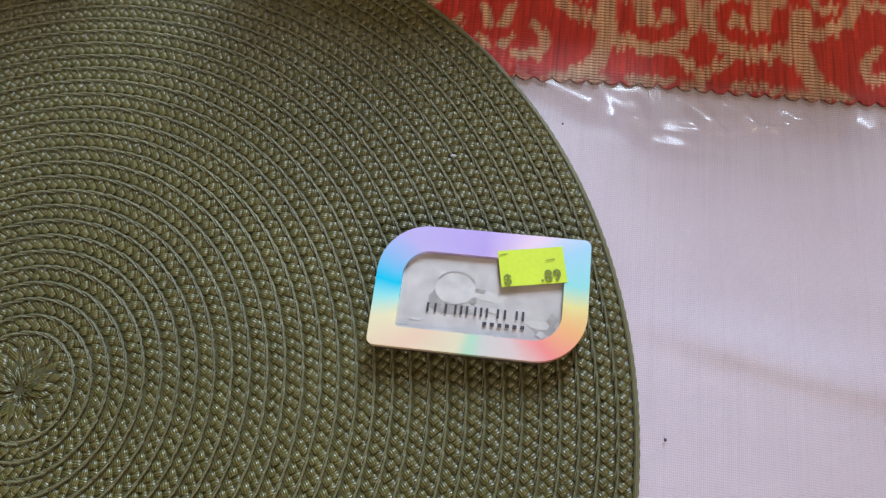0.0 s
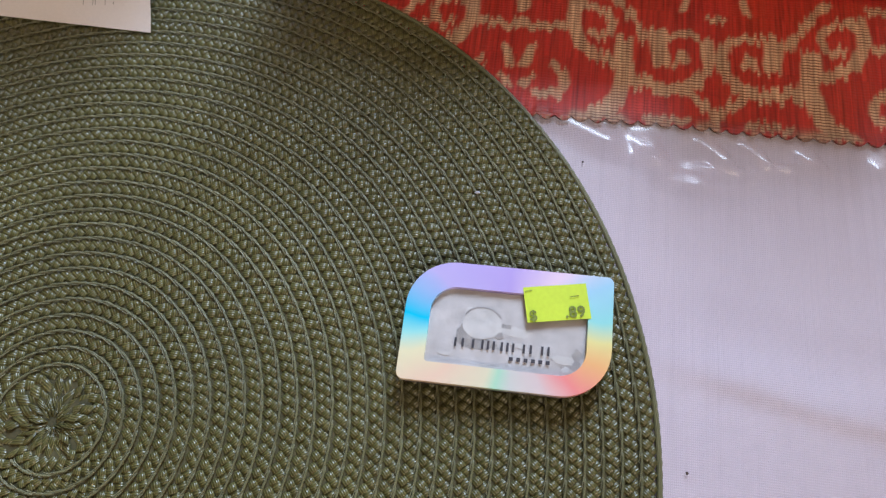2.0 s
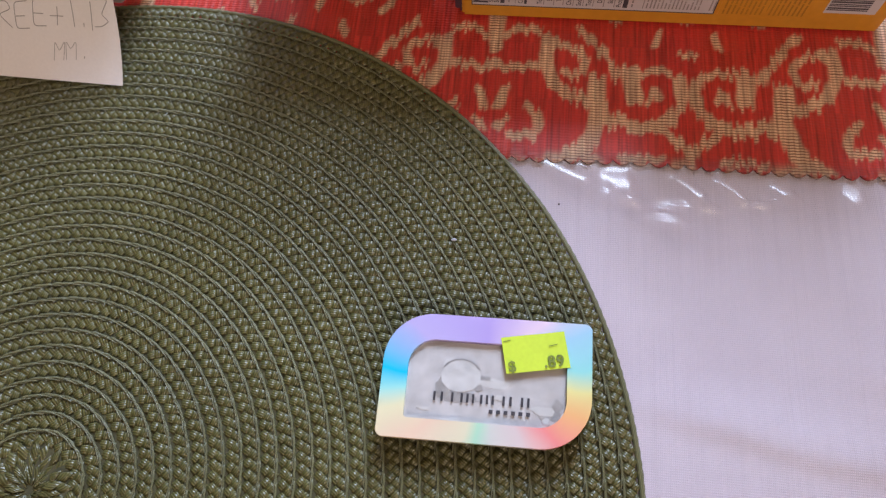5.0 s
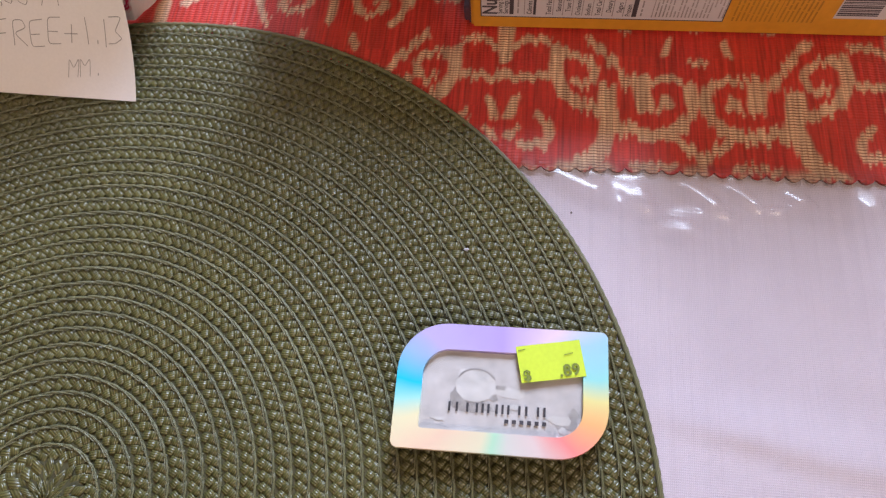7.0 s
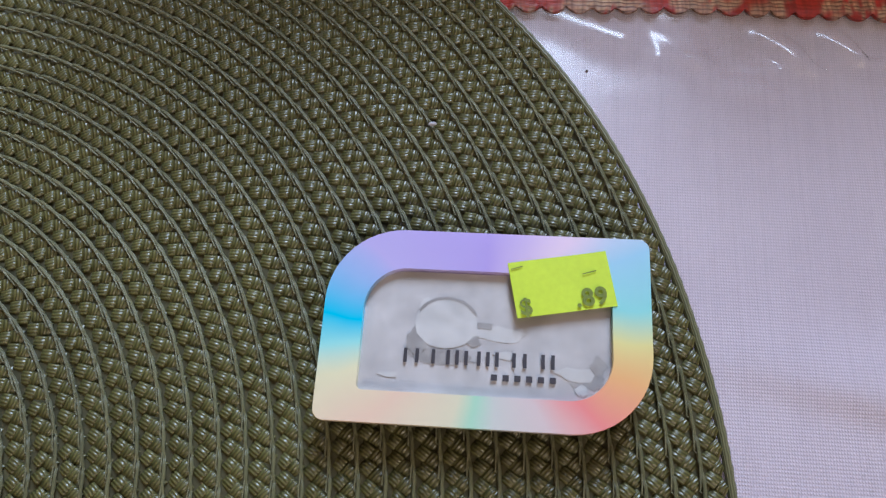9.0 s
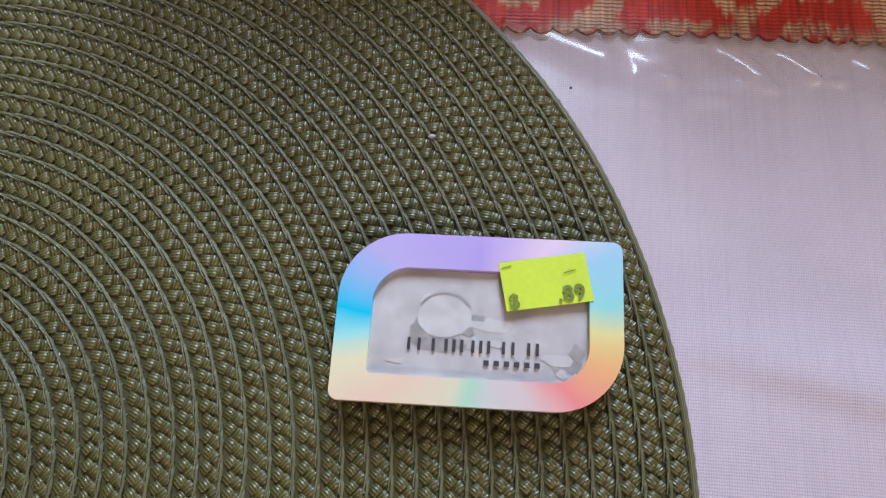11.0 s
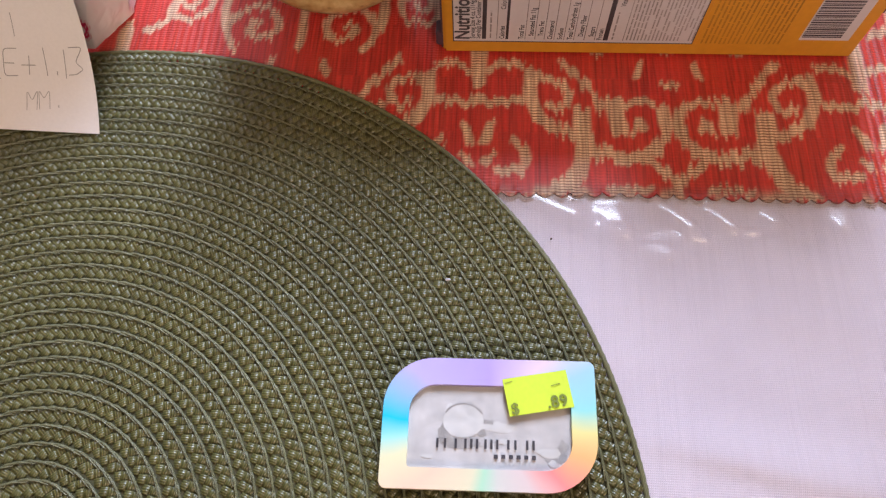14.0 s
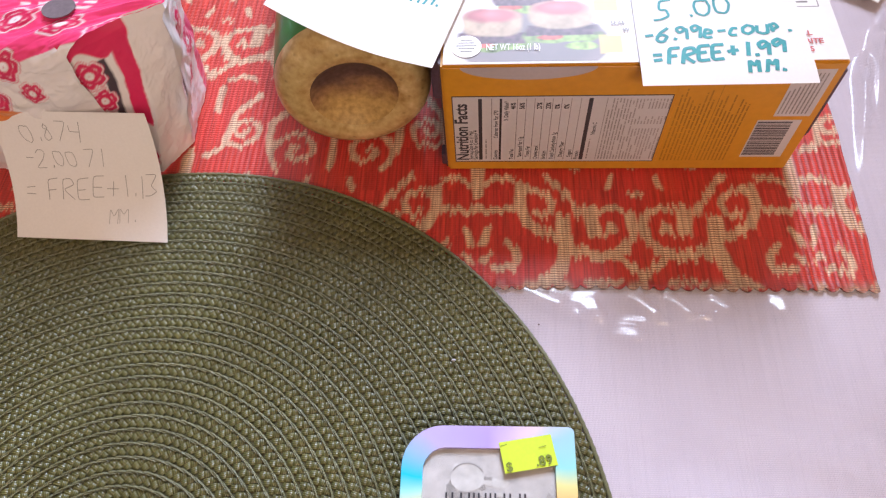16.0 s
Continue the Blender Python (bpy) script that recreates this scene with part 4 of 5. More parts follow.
        lay(np.hypot((u - 17.5) / 0.7, (v - 20.75) / 0.25) - 1 + 0.3 * n1, (0.30, 0.44, 0.12), 0.5 * n2, 0.12)
        for x0, x1, y0, y1 in ((18.35, 19.25, 20.3, 21.3), (18.2, 19.25, 22.7, 25.2)):
            lay(np.maximum(np.maximum(x0 - u, u - x1), np.maximum(y0 - v, v - y1)), (0.80, 0.58, 0.20), 0.03 * n1)
        xyz = np.stack([u, v, np.full(u.shape, zt + 0.006)], -1).reshape(-1, 3)
        return part("slider_photo", xyz, grid_faces(*u.shape), printed("glossy_photo_print", 0.5, 300, 0.04, 0.5, 0.03), b, "printed photo of sliders on a plate", False, None, c.reshape(-1, 3))

    photo()
    # its rim runs over the edge on to the front
    edge = [(15.45 + 2.75 * math.cos(a), 7.02 + 0.7 * math.sin(a)) for a in np.linspace(radians(180), radians(360), 30)]
    part("front_plate_rim", [(x, yf - 0.006, z) for x, z in edge] + [(x, BY0 + 0.02, z) for x, z in edge], [list(range(30))] + [[i, i + 30, i + 31, i + 1] for i in range(29)], PLATE, b)
    seal = flat("seal", [(12.95 + 0.62 * math.cos(a), 20.75 + 0.62 * math.sin(a)) for a in np.linspace(0, 2 * math.pi, 28, endpoint=False)], zt + 0.034, 0.003, WHITE_INK, b, "white round inspection seal")
    for k in range(5):
        w = 0.42 - 0.09 * abs(k - 2)
        flat("print_bar", [(12.95 - w, 20.43 + 0.16 * k), (12.95 + w, 20.43 + 0.16 * k), (12.95 + w, 20.50 + 0.16 * k), (12.95 - w, 20.50 + 0.16 * k)], zt + 0.038, 0.002, PRINT_GREY, seal)

    def top_words(name, text, size, x, y, material, weight=0.0, squeeze=1.0):
        p, fs = words(text, size, 1.0, weight)
        part(name, np.stack([x + p[:, 0] * squeeze, y + p[:, 1], np.full(len(p), zt + 0.042)], 1), fs, material, b)

    top_words("net_weight", "NET WT 16oz (1 lb)", 0.50, 13.75, 20.52, WHITE_INK, 0.004, 0.52)
    flat("tomato_print", [(14.6, 23.95), (17.0, 23.92), (16.8, 24.8), (14.8, 24.8)], zt + 0.036, 0.002, PATTY, b, "dark red printed slice")
    flat("ribbon_print", [(18.5, 24.1), (22.7, 24.0), (22.6, 24.9), (18.6, 24.9)], zt + 0.036, 0.002, PRINT_RED, b, "dull red printed ribbon")
    top_words("slogan_start", "SEAS", 0.34, 18.85, 21.85, PRINT_GREY, 0.006, 0.8)
    top_words("slogan_start", "W", 0.34, 19.3, 21.45, PRINT_GREY, 0.006, 0.8)
    top_words("slogan_end", "AND", 0.5, 25.9, 23.6, PRINT_GREY, 0.01)
    top_words("slogan_end", "LL", 0.36, 26.3, 21.1, PRINT_RED, 0.012)
    top_words("slogan_end", "RITE", 0.36, 26.3, 20.66, PRINT_RED, 0.012)
    top_words("slogan_end", "S", 0.36, 26.4, 20.22, PRINT_RED, 0.012)
    for k in range(3):
        flat("print_bar", [(25.4, 23.0 + 0.22 * k), (26.9 - 0.2 * k, 23.0 + 0.22 * k), (26.9 - 0.2 * k, 23.1 + 0.22 * k), (25.4, 23.1 + 0.22 * k)], zt + 0.002, 0.003, PRINT_GREY, b)
    for x0, x1, y0, y1 in ((25.2, 27.3, 22.75, 22.79), (27.26, 27.3, 22.75, 24.6), (25.2, 27.3, 24.56, 24.6)):
        flat("rule", [(x0, y0), (x1, y0), (x1, y1), (x0, y1)], zt + 0.002, 0.003, PRINT_GREY, b)
    for ob in b.children:
        if ob.name.startswith(("nutrition_panel", "barcode", "text_panel", "small_print_panel")):
            ob.location.z += 0.003
        if ob.data.vertices[0].co.z > 0.068 and not ob.name.startswith(("front_plate", "top_panel", "body", "end_flap", "tuck_tab")):
            ob.location.y -= 0.0034


food_carton()

# ---- canister lying on its side ----
GREEN = surface("green_label", (0.03, 0.20, 0.05), 0.3, grain=200, vary=0.15, bump=0.05, coat=0.4)


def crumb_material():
    m, n, l, b = shader("crumbs_behind_clear_plastic", 0.28, 0, 0.5)
    co = n.new("ShaderNodeTexCoord")
    v = put(n.new("ShaderNodeTexVoronoi"), Scale=210.0)
    t = put(n.new("ShaderNodeTexNoise"), Scale=300, Detail=5.0)
    u = put(n.new("ShaderNodeTexNoise"), Scale=110, Detail=3.0)
    for q in (v, t, u):
        l.new(co.outputs["Object"], q.inputs["Vector"])
    a = n.new("ShaderNodeMath")
    l.new(t.outputs[0], a.inputs[0]), l.new(u.outputs[0], a.inputs[1])
    h = n.new("ShaderNodeMath")
    h.operation = "MULTIPLY"
    h.inputs[1].default_value = 0.5
    l.new(a.outputs[0], h.inputs[0])
    r = ramp(n, [(0.34, (0.34, 0.20, 0.06)), (0.46, (0.48, 0.32, 0.12)), (0.56, (0.56, 0.40, 0.17)), (0.68, (0.68, 0.52, 0.26))])
    l.new(h.outputs[0], r.inputs[0])
    mul = n.new("ShaderNodeMix")
    mul.data_type, mul.blend_type = "RGBA", "MULTIPLY"
    mul.inputs[0].default_value = 0.6
    sp = ramp(n, [(0.0, (0.22, 0.17, 0.12)), (0.22, (1, 1, 1))])
    l.new(v.outputs[0], sp.inputs[0])
    l.new(r.outputs[0], mul.inputs[6]), l.new(sp.outputs[0], mul.inputs[7])
    l.new(mul.outputs[2], b.inputs["Base Color"])
    bp = put(n.new("ShaderNodeBump"), Strength=0.6, Distance=0.0006)
    l.new(t.outputs[0], bp.inputs["Height"])
    l.new(bp.outputs[0], b.inputs["Normal"])
    b.inputs["Coat Weight"].default_value = 0.5
    return m


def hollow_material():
    """Clear plastic, crumbs settled low behind it; the hollow's shade above painted dark brown."""
    m, n, l, b = shader("crumbs_with_painted_shade", 0.5, 0, 0.3)
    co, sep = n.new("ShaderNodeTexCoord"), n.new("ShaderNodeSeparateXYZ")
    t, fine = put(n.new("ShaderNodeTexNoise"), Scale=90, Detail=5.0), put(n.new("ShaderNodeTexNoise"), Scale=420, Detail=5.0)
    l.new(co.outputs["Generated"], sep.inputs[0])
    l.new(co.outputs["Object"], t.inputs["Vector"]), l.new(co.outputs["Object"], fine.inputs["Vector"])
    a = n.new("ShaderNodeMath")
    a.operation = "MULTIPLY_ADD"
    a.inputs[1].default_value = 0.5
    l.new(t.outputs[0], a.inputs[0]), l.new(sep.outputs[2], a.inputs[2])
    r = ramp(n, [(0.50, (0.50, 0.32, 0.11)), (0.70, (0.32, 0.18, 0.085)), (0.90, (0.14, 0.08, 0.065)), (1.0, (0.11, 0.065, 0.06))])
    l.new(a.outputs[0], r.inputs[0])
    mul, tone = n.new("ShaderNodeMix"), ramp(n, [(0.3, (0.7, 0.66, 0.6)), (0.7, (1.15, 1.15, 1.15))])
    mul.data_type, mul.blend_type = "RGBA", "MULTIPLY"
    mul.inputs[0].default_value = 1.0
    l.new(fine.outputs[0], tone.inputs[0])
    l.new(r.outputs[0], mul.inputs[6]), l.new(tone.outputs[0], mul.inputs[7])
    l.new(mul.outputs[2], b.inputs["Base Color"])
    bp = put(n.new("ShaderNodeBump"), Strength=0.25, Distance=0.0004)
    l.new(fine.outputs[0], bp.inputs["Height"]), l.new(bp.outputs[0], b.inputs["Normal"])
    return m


def canister():
    """A round canister: axis from the middle of its base, away from the table's near side."""
    R = 3.65
    centre = Vector((7.75, 20.7, 0.2 + R))
    axis = Vector((-0.14, 1.0, 0.0)).normalized()
    side, up = axis.cross(Vector((0, 0, 1))).normalized(), Vector((0, 0, 1))
    c = thing("crumb_canister", (7.4, 24, 0.2), "green canister of golden crumbs lying on its side", "canister")
    def lathe(profile, n=72):
        vs = [tuple(centre + axis * d + (side * math.cos(a) + up * math.sin(a)) * r) for d, r in profile for a in np.linspace(0, 2 * math.pi, n, endpoint=False)]
        fs = [[k * n + i, (k + 1) * n + i, (k + 1) * n + (i + 1) % n, k * n + (i + 1) % n] for k in range(len(profile) - 1) for i in range(n)]
        return vs, fs
    vs, fs = lathe([(1.1, R - 0.05), (1.2, R), (13.4, R), (13.5, R - 0.1), (13.5, 0.05)])
    part("body", vs, fs, GREEN, c, "green printed sleeve", True)
    # the base: rounded heel, flat ring, and a hollow pushed in
    vs, fs = lathe([(1.3, R - 0.03), (0.85, R - 0.05), (0.5, R - 0.16), (0.22, R - 0.38), (0.07, R - 0.7), (0.0, 2.6), (0.04, 2.3), (0.16, 2.02)])
    part("clear_base", vs, fs, crumb_material(), c, "clear base with golden crumbs behind it", True)
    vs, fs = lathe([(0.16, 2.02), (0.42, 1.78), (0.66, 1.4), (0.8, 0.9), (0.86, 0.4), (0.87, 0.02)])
    part("hollow", vs, fs, hollow_material(), c, "pushed-in clear middle, settled crumbs low, shade painted dark above", True)
    vs, fs = lathe([(13.5, R + 0.08), (13.5, R + 0.12), (14.9, R + 0.12), (15.0, R), (15.0, 0.05)])
    part("cap", vs, fs, GREEN, c, "", True)


canister()

# ---- soft pink package ----
def soft_package():
    p = thing("wipes_package", (-9, 22.5, 0.2), "crinkled pink and white flowered plastic package on the runner", "package")
    PAPER_FILM = surface("white_seam_film", (0.78, 0.74, 0.77), 0.35, grain=200, vary=0.05, bump=0.2)
    FILM_PRINT = printed("crinkled_film", 0.28, 140, 0.35, 0.5, 0.05)
    pink, deep, white, dark = (np.array(c) for c in ((0.80, 0.055, 0.19), (0.60, 0.02, 0.10), (0.78, 0.74, 0.77), (0.07, 0.05, 0.07)))
    X0, X1, Y0, Y1, H = -15.5, -3.5, 19.4, 25.6, 7.9

    def flower(u, v, cx, cy, r, turn=0.0):
        """How far points lie inside the petals of a printed flower, near its outline, and in its heart."""
        d, a = np.hypot(u - cx, v - cy), np.arctan2(v - cy, u - cx) + turn
        edge = r * (0.84 + 0.13 * np.abs(np.cos(2.5 * a)) * 1.6 - 0.08) + 0.03 * np.sin(9 * a + cx)
        line = np.maximum(0.035 - np.abs(d - edge * 0.90), 0.03 - np.abs(d - edge * 0.55) - 0.05 * np.abs(np.sin(2.5 * a)))
        return edge - d, line, r * 0.16 - np.abs(d - r * 0.14) * 1.5

    def tint(c, depth, tone, w=0.035):
        m = np.clip(0.5 + depth / (2 * w), 0, 1)[..., None]
        return c * (1 - m) + np.array(tone) * m

    # front and top in one sheet: v runs up the front and then back over the top
    def sheet(name, u0, u1, v0, v1, place, paint, step=0.055, label="", across=0):
        nu, nv = across or int((u1 - u0) / step) + 2, int((v1 - v0) / step) + 2
        u, v = np.meshgrid(np.linspace(u0, u1, nu), np.linspace(v0, v1, nv), indexing="ij")
        if across:
            u = u * 9
        crease = 0.12 * rough_noise(u, v, 1.7, 51) + 0.16 * np.abs(rough_noise(u + 0.5 * v, v - 0.4 * u, 1.0, 52)) - 0.20 * np.abs(rough_noise(u - v, v, 2.2, 53)) + 0.05 * np.abs(rough_noise(u + v, 2 * v - u, 0.45, 54))
        if across:
            u = u / 9
        xyz = place(u, v, crease)
        return part(name, xyz.reshape(-1, 3), grid_faces(nu, nv), FILM_PRINT, p, label, True, None, paint(u, v).reshape(-1, 3))

    def wrap(u, v, crease):
        bend = 1.1
        arc = np.clip((v - (H - bend)) / bend, 0, math.pi / 2)
        y = Y0 + bend - bend * np.cos(arc) + np.maximum(v - (H - bend) - bend * math.pi / 2, 0)
        z = 0.22 + np.minimum(v, H - bend) + bend * np.sin(arc)
        bulge = 0.5 * np.sin(np.clip(v / H, 0, 1) * math.pi) * np.clip((X1 - u) / 3, 0, 1)
        side = np.interp(y, (19.6, 21.6, 22.35, 25.6), (X1, -1.35, 0.15, -0.6))
        x = X0 + (u - X0) * (side - X0) / (X1 - X0)
        return np.stack([x, y - bulge - crease * np.cos(arc), z + crease * np.sin(arc)], -1)

    def print_front(u, v):
        c = np.broadcast_to(white, (*u.shape, 3)).copy()
        wave = 7.7 + 0.35 * np.sin(u * 1.3) + 0.3 * rough_noise(u, v, 0.8, 61)
        c = tint(c, 0.03 - np.abs(rough_noise(u, v, 0.9, 62)) * 0.9, white * 0.80) * (v < 7.4)[..., None] + c * (v >= 7.4)[..., None]
        c = tint(c, v - wave, pink)
        for cx, cy, r, tone in ((-3.3, 8.9, 0.75, pink), (-5.2, 9.0, 0.70, deep), (-6.3, 7.2, 0.75, deep), (-5.7, 5.9, 0.6, deep), (-2.5, 6.9, 0.78, deep), (-2.4, 5.4, 0.72, deep),
                                (-2.6, 4.0, 0.7, deep), (-7.4, 9.4, 0.8, deep), (-7.6, 5.6, 0.8, deep), (-2.7, 11.5, 0.7, deep), (-9.4, 7.5, 0.8, deep)):
            inside, line, heart = flower(u, v, cx, cy, r, cx)
            c = tint(c, inside, tone)
            c = tint(c, line, white, 0.03)
            c = tint(c, heart, white, 0.04)
        c = tint(c, 1.1 - np.hypot(u + 7.9, v - 4.0), (0.75, 0.22, 0.05))
        lines = np.minimum(0.07 - np.abs(((v - 7.2) / 0.34) % 1 - 0.5) * 0.34, np.minimum(np.minimum(-5.6 - u, u + 8.4), np.minimum(v - 9.9, 12.2 - v)))
        lines = np.where(rough_noise(u * 3, np.floor((v - 7.2) / 0.34), 1.0, 63) > -0.35, lines, -1)
        c = tint(c, lines, white)
        c = tint(c, np.minimum(-7.5 - u, v - 13.0), (0.80, 0.60, 0.04))
        c = tint(c, np.minimum(v - 11.6 - 0.5 * np.sin(u), u + 6.5), white * 1.02)
        return c

    sheet("wrapper", X0, X1, 0.0, H + 7.5, wrap, print_front, label="pink and white film with flowers")

    # the folded end: a slanting front panel with stripes, a white panel out to the seam, and the panel behind it
    def end(u, v, crease):
        h = np.clip(v / H, 0, 1)
        stations = (0.0, 0.30, 0.60, 1.0)
        low_x, high_x = np.interp(u, stations, (-3.75, -2.6, -1.35, -1.7)), np.interp(u, stations, (-3.75, -1.35, 0.12, -0.6))
        low_y, high_y = np.interp(u, stations, (19.25, 19.25, 21.2, 25.6)), np.interp(u, stations, (19.75, 21.6, 22.35, 25.6))
        puff = 0.35 * np.sin(h * math.pi) * np.interp(u, stations, (0.3, 1, 0.4, 0.2))
        edge = np.clip((1 - h) / 0.06, 0, 1)
        return np.stack([low_x + (high_x - low_x) * h + puff + 0.7 * crease * edge - 0.12 * (1 - edge), low_y + (high_y - low_y) * h - 0.5 * puff, 0.2 + v], -1)

    def print_end(u, v):
        c = np.broadcast_to(white, (*u.shape, 3)).copy()
        wob = u + 0.012 * rough_noise(v, v * 0 + 3, 0.7, 65)
        tall = v - 2.0 - 1.2 * np.sin(u * 9)
        for s0, s1, tone, high in ((0.105, 0.155, dark, 6.6), (0.195, 0.285, deep * 1.15, 7.6), (0.635, 0.675, dark, 5.6)):
            c = tint(c, np.minimum(np.minimum((wob - s0) * 9, (s1 - wob) * 9), np.minimum(tall, high - v)), tone)
        for cu, cv, r in ((0.05, 6.1, 0.8), (0.06, 4.7, 0.75), (0.07, 3.2, 0.7), (0.09, 1.6, 0.6), (0.80, 5.6, 0.8), (0.86, 4.0, 0.8), (0.78, 2.6, 0.6), (0.9, 6.9, 0.8), (0.24, 0.9, 0.6)):
            inside, line, heart = flower(u * 9, v, cu * 9, cv, r, cu * 40)
            c = tint(c, inside, deep * 1.1)
            c = tint(c, line, white, 0.03)
            c = tint(c, heart, white, 0.04)
        # pink top of the slanting panel, painted deeper for its shaded side
        c = tint(c, np.minimum(v - 6.9 - 0.3 * np.sin(u * 30), (0.285 - u) * 9), deep * 1.15)
        return tint(c, np.minimum((u - 0.93) * 9, 4.6 - v), pink)

    sheet("end_panel", 0.0, 1.0, 0.0, H - 0.02, end, print_end, step=0.055, label="folded end with dark stripes and flowers", across=130)
    # seam: a thin stiff fin that stands off the end
    i, j = np.meshgrid(np.linspace(0, 1, 7), np.linspace(0, 1, 40), indexing="ij")
    ripple = 0.05 * np.sin(j * 17 + 2 * i) + 0.06 * rough_noise(i * 2, j * 8, 1.0, 66)

    def strip(d):
        return np.stack([-1.25 + 1.45 * j + 0.30 * np.sin(j * math.pi) + ripple + d * 0.7, 21.15 + 1.15 * j - 0.75 * (1 - i) * (0.5 + 0.5 * j) - d * 0.7, 0.75 + 7.1 * j + 0.1 * i], -1).reshape(-1, 3)
    f = grid_faces(7, 40)
    part("seam_strip", np.concatenate([strip(0.04), strip(0.12)]), np.concatenate([f[:, ::-1], f + 280]), PAPER_FILM, p, "stiff white seam strip", True)
    # back and far end, to close the pack
    part("back_panel", *block(X0, -1.9, Y1 - 0.3, Y1, 0.22, H - 0.2, 0.1), WHITE_CARTON, p)
    # maker's roundel on the top, as a plain shape
    roundel = [(-4.3 + 0.72 * math.cos(a), 21.9 + 0.62 * math.sin(a), H + 0.34) for a in np.linspace(0, 2 * math.pi, 28, endpoint=False)]
    n = len(roundel)
    part("roundel", roundel + [(x, y, z - 0.04) for x, y, z in roundel], [list(range(n))] + [[i, i + n, (i + 1) % n + n, (i + 1) % n] for i in range(n)], surface("grey_print_disc", (0.16, 0.13, 0.15), 0.35, vary=0.2), p, "grey round mark")


soft_package()


# ---- handwritten notes ----
# pen strokes on a grid four wide and six high: pairs of digits, strokes parted by bars
PEN = {"0": "25 05 03 11 30 41 43 35 25", "1": "26 20", "2": "05 16 36 45 33 00 40", "3": "06 46 23 32 41 20 00", "4": "05 03 43|46 30", "5": "46 16 13 33 41 20 00", "6": "46 14 01 10 30 42 23 02",
       "7": "06 46 10", "8": "25 14 33 41 20 11 23 34 25", "9": "44 26 05 13 34 45 40", ".": "20 21 20", "-": "03 33", "=": "02 32|04 34", "+": "03 43|25 21", "F": "00 06 46|03 33", "R": "00 06 36 44 03 40",
       "E": "46 06 00 40|03 33", "M": "00 06 23 46 40", "c": "33 13 01 10 30", "o": "24 03 01 20 41 43 24", "u": "04 01 20 40 44|44 40", "p": "04 10|03 24 32 01", "e": "02 32 33 14 01 10 30"}


def handwriting(text, size):
    """The strokes of a written line, as smooth uneven curves in centimetres."""
    rng, out, at = random.Random(text), [], 0.0
    for ch in text:
        if ch != " ":
            lean, up = rng.uniform(0.05, 0.2), rng.uniform(-0.06, 0.06)
            for run in PEN[ch].split("|"):
                p = np.array([[int(q[0]) + rng.uniform(-0.2, 0.2), int(q[1]) + rng.uniform(-0.2, 0.2)] for q in run.split()]) * size / 6.0
                n = max(3, 5 * len(p))
                s, k = np.linspace(0, len(p) - 1, n), np.arange(len(p))
                q = np.stack([np.interp(s, k, p[:, 0]), np.interp(s, k, p[:, 1])], 1)
                for _ in range(2):
                    q[1:-1] = 0.25 * q[:-2] + 0.5 * q[1:-1] + 0.25 * q[2:]
                out.append(np.stack([at + q[:, 0] * 0.85 + lean * q[:, 1], q[:, 1] + up * size], 1))
        at += size * {".": 0.34, "1": 0.42, " ": 0.35, "-": 0.6}.get(ch, 0.74)
    return out


def paper(name, label, place, wide, high, lines, ink, group="price notes", thick=0.012, nu=24, nv=24):
    """A square note; place(u, v) gives the point u across and v up the sheet, in centimetres. lines: text, size, u, v, slant."""
    u, v = np.meshgrid(np.linspace(0, wide, nu), np.linspace(0, high, nv), indexing="ij")
    top = place(u, v).reshape(-1, 3)
    mid = top.mean(0)
    t = thing(name, (mid[0], mid[1], top[:, 2].min()), label, "note", group)
    du = place(u + 0.01, v) - place(u, v)
    dv = place(u, v + 0.01) - place(u, v)
    nrm = np.cross(du, dv).reshape(-1, 3)
    nrm = nrm / np.linalg.norm(nrm, axis=1, keepdims=True)
    rng = random.Random(len(lines) + nu)
    f = grid_faces(nu, nv)
    part("sheet", np.concatenate([top, top - nrm * thick]), np.concatenate([f, f[:, ::-1] + len(top)]), PAPER, t, smooth=True)
    for text, size, a, b, slant, weight in lines:
        for pts in handwriting(text, size):
            x, y = a + pts[:, 0], b + pts[:, 1] + slant * pts[:, 0]
            d = np.gradient(np.stack([x, y], 1), axis=0)
            d = d / np.maximum(np.linalg.norm(d, axis=1, keepdims=True), 1e-6)
            k = len(x)
            vs = []
            for e in (-1, 1):
                xe, ye = x - e * weight * d[:, 1], y + e * weight * d[:, 0]
                q, q1, q2 = place(xe, ye), place(xe + 0.01, ye), place(xe, ye + 0.01)
                n = np.cross(q1 - q, q2 - q)
                vs.append(q + n / np.linalg.norm(n, axis=1, keepdims=True) * (0.016 + 0.002 * rng.random()))
            part("pen_stroke", np.concatenate(vs), [[i, i + k, i + 1 + k, i + 1] for i in range(k - 1)][::1], ink, t)
    return t


def leaning(u, v):
    """From the placemat's edge up against the package, bending as it rises."""
    a = np.radians(28 + 7.0 * v)
    run = v * np.cos(np.radians(28 + 3.5 * v))
    rise = v * np.sin(np.radians(28 + 3.5 * v))
    x = -8.62 + u * 0.985 - 0.02 * v
    return np.stack([x + 0 * a, 15.25 - 0.035 * u + run, 0.42 + rise], -1)


paper("price_note", "white square paper note with pencilled sums, leaning on the package", leaning, 7.6, 6.0,
      [("0.874", 0.95, 1.2, 4.55, 0.03, 0.014), ("-2.00 71", 0.85, 1.0, 3.35, 0.04, 0.014), ("= FREE+1.13", 1.0, 0.7, 1.75, 0.06, 0.016), ("MM.", 0.75, 4.7, 0.75, 0.1, 0.013)], PENCIL)


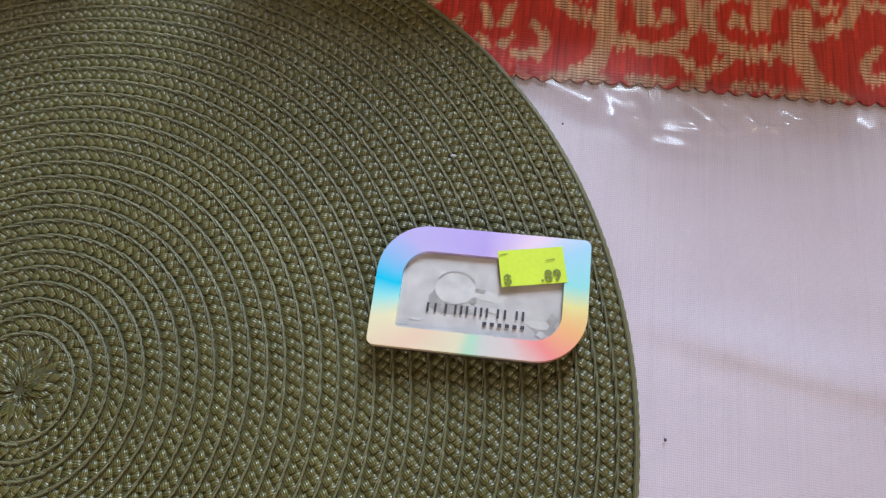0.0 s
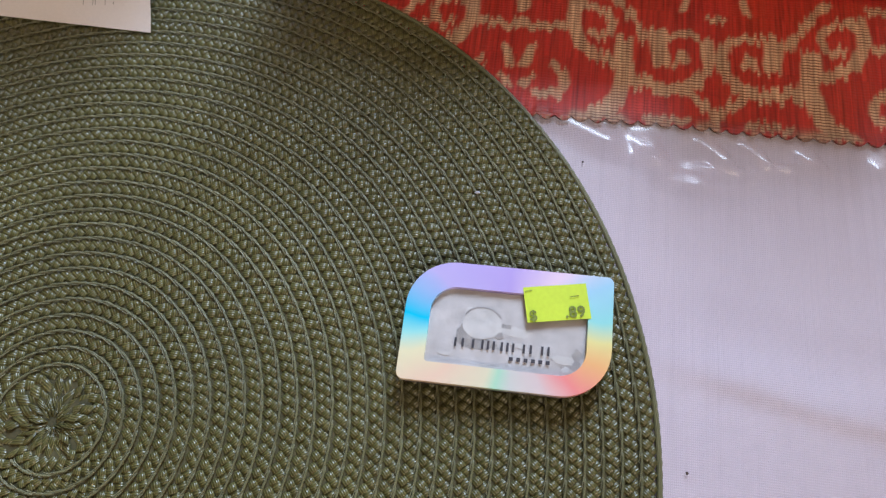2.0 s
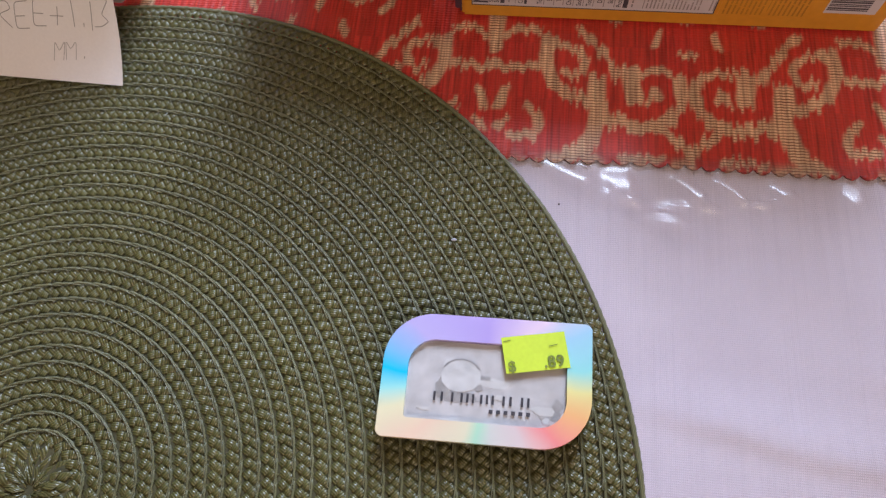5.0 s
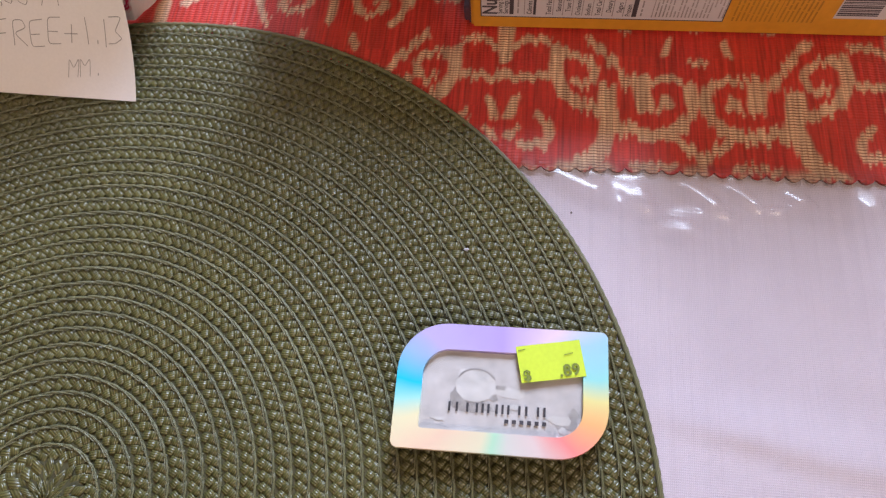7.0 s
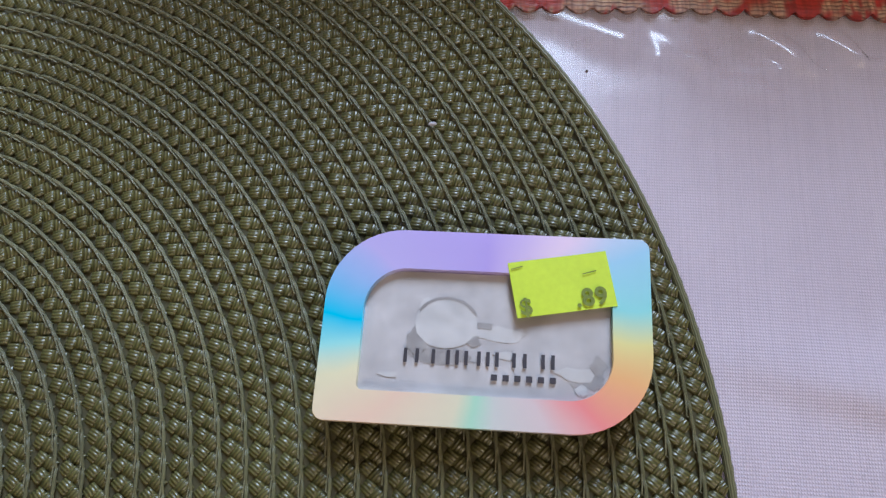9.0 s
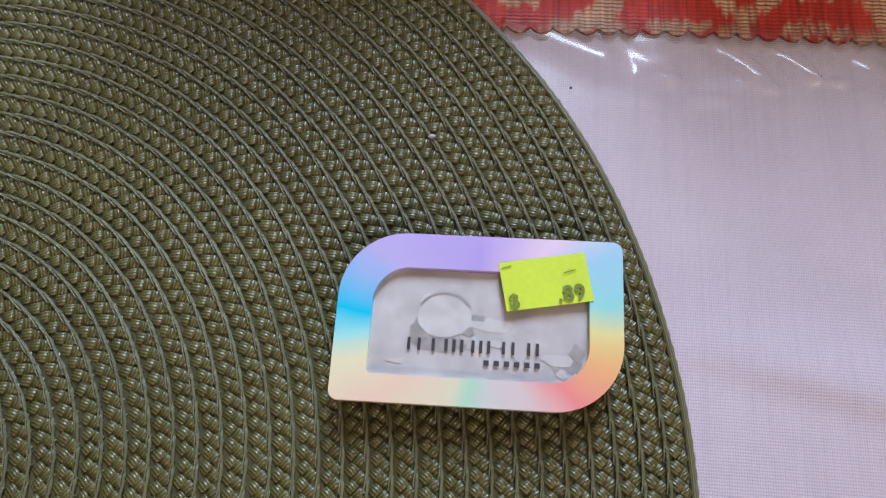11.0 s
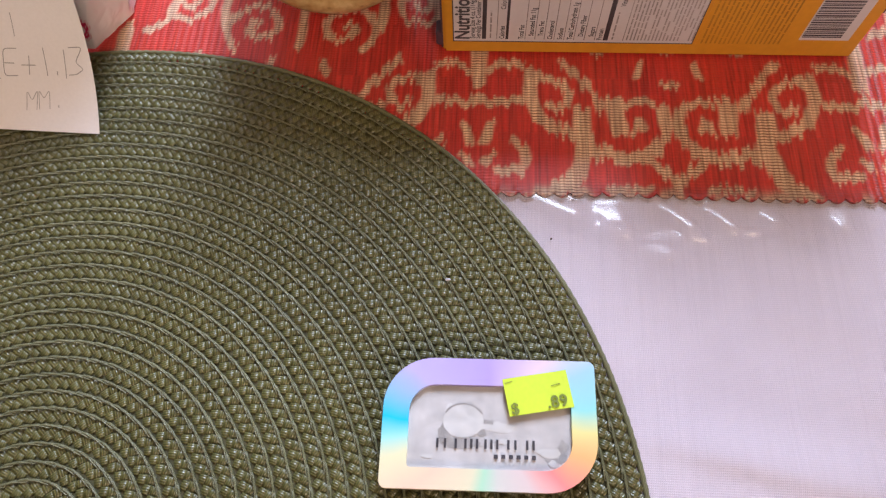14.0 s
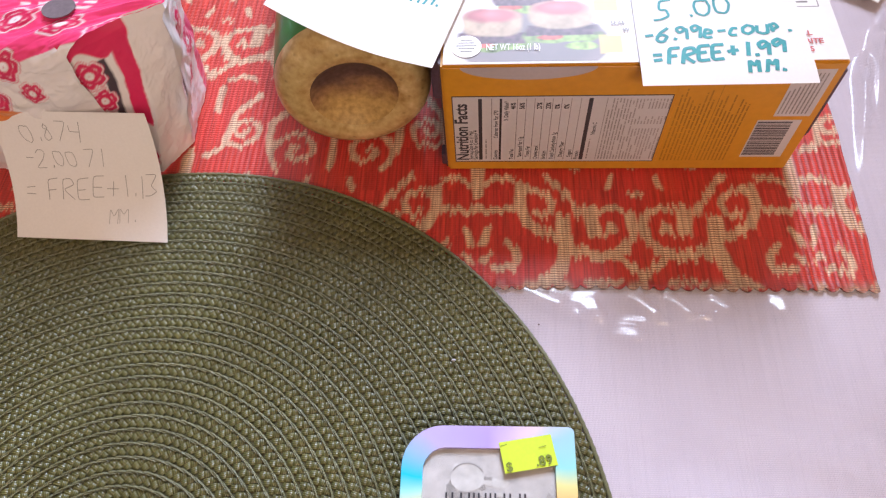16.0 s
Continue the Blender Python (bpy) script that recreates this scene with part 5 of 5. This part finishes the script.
def on_box(u, v):
    """On the carton's top, hanging a little over its front edge."""
    a = radians(0.5)
    x, y = 19.8 + u * math.cos(a), 18.2 + v + u * math.sin(a)
    return np.stack([x, y, 7.17 - 0.06 * np.clip(1.1 - v, 0, 2) ** 2 + 0 * u], -1)


paper("price_note", "white square paper note with teal marker sums on the carton", on_box, 6.6, 7.4,
      [("5 .00", 1.10, 0.8, 3.45, 0.10, 0.055), ("-6.99e-coup.", 0.74, 0.3, 2.2, 0.09, 0.07), ("=FREE+1.99", 0.78, 0.5, 0.95, 0.11, 0.085), ("M.M.", 0.62, 4.1, 0.5, 0.06, 0.08)], TEAL)


def on_can(u, v):
    a = radians(-16)
    x, y = 4.95 + 0.915 * u * math.cos(a) - v * math.sin(a), 20.95 + 0.915 * u * math.sin(a) + v * math.cos(a)
    return np.stack([x, y, 7.5 + 1.5 * np.clip(1 - u / 6.4, 0, 1) ** 2 - 0.02 * u], -1)


paper("price_note", "white square paper note with teal marker lying on the canister", on_can, 7.6, 7.6, [("0.26", 0.7, 5.1, 4.2, 0.05, 0.055), ("M.M.", 0.6, 5.3, 3.3, 0.05, 0.055)], TEAL)


def on_cover(u, v):
    a = radians(-36)
    return np.stack([31.2 + u * math.cos(a) - v * math.sin(a), 33.0 + u * math.sin(a) + v * math.cos(a), 0.35 + 0.02 * u], -1)


paper("price_note", "pale paper note lying on the clear table cover", on_cover, 4.6, 5.0, [("M", 0.7, 0.9, 1.0, 0.1, 0.03)], PENCIL)

# ---- lint and crumbs ----
def crumb(name, at, size, material, label):
    bm = bmesh.new()
    bmesh.ops.create_icosphere(bm, subdivisions=2, radius=1)
    rng = random.Random(at[0])
    for v in bm.verts:
        v.co = Vector((at[0] + v.co.x * size[0] * rng.uniform(0.7, 1.2), at[1] + v.co.y * size[1] * rng.uniform(0.7, 1.2), at[2] + v.co.z * size[2]))
    v, f = from_bm(bm)
    return tagged(part(name, v, f, material), label, name)


crumb("lint", (12.5, 9.43, 0.44), (0.11, 0.05, 0.04), LINT, "tiny white fluff of lint on the placemat")
crumb("crumb", (19.76, 1.04, 0.05), (0.05, 0.05, 0.03), SPECK, "tiny dark crumb on the clear table cover")
crumb("crumb", (16.07, 11.24, 0.06), (0.04, 0.04, 0.03), SPECK, "tiny dark crumb on the clear table cover")
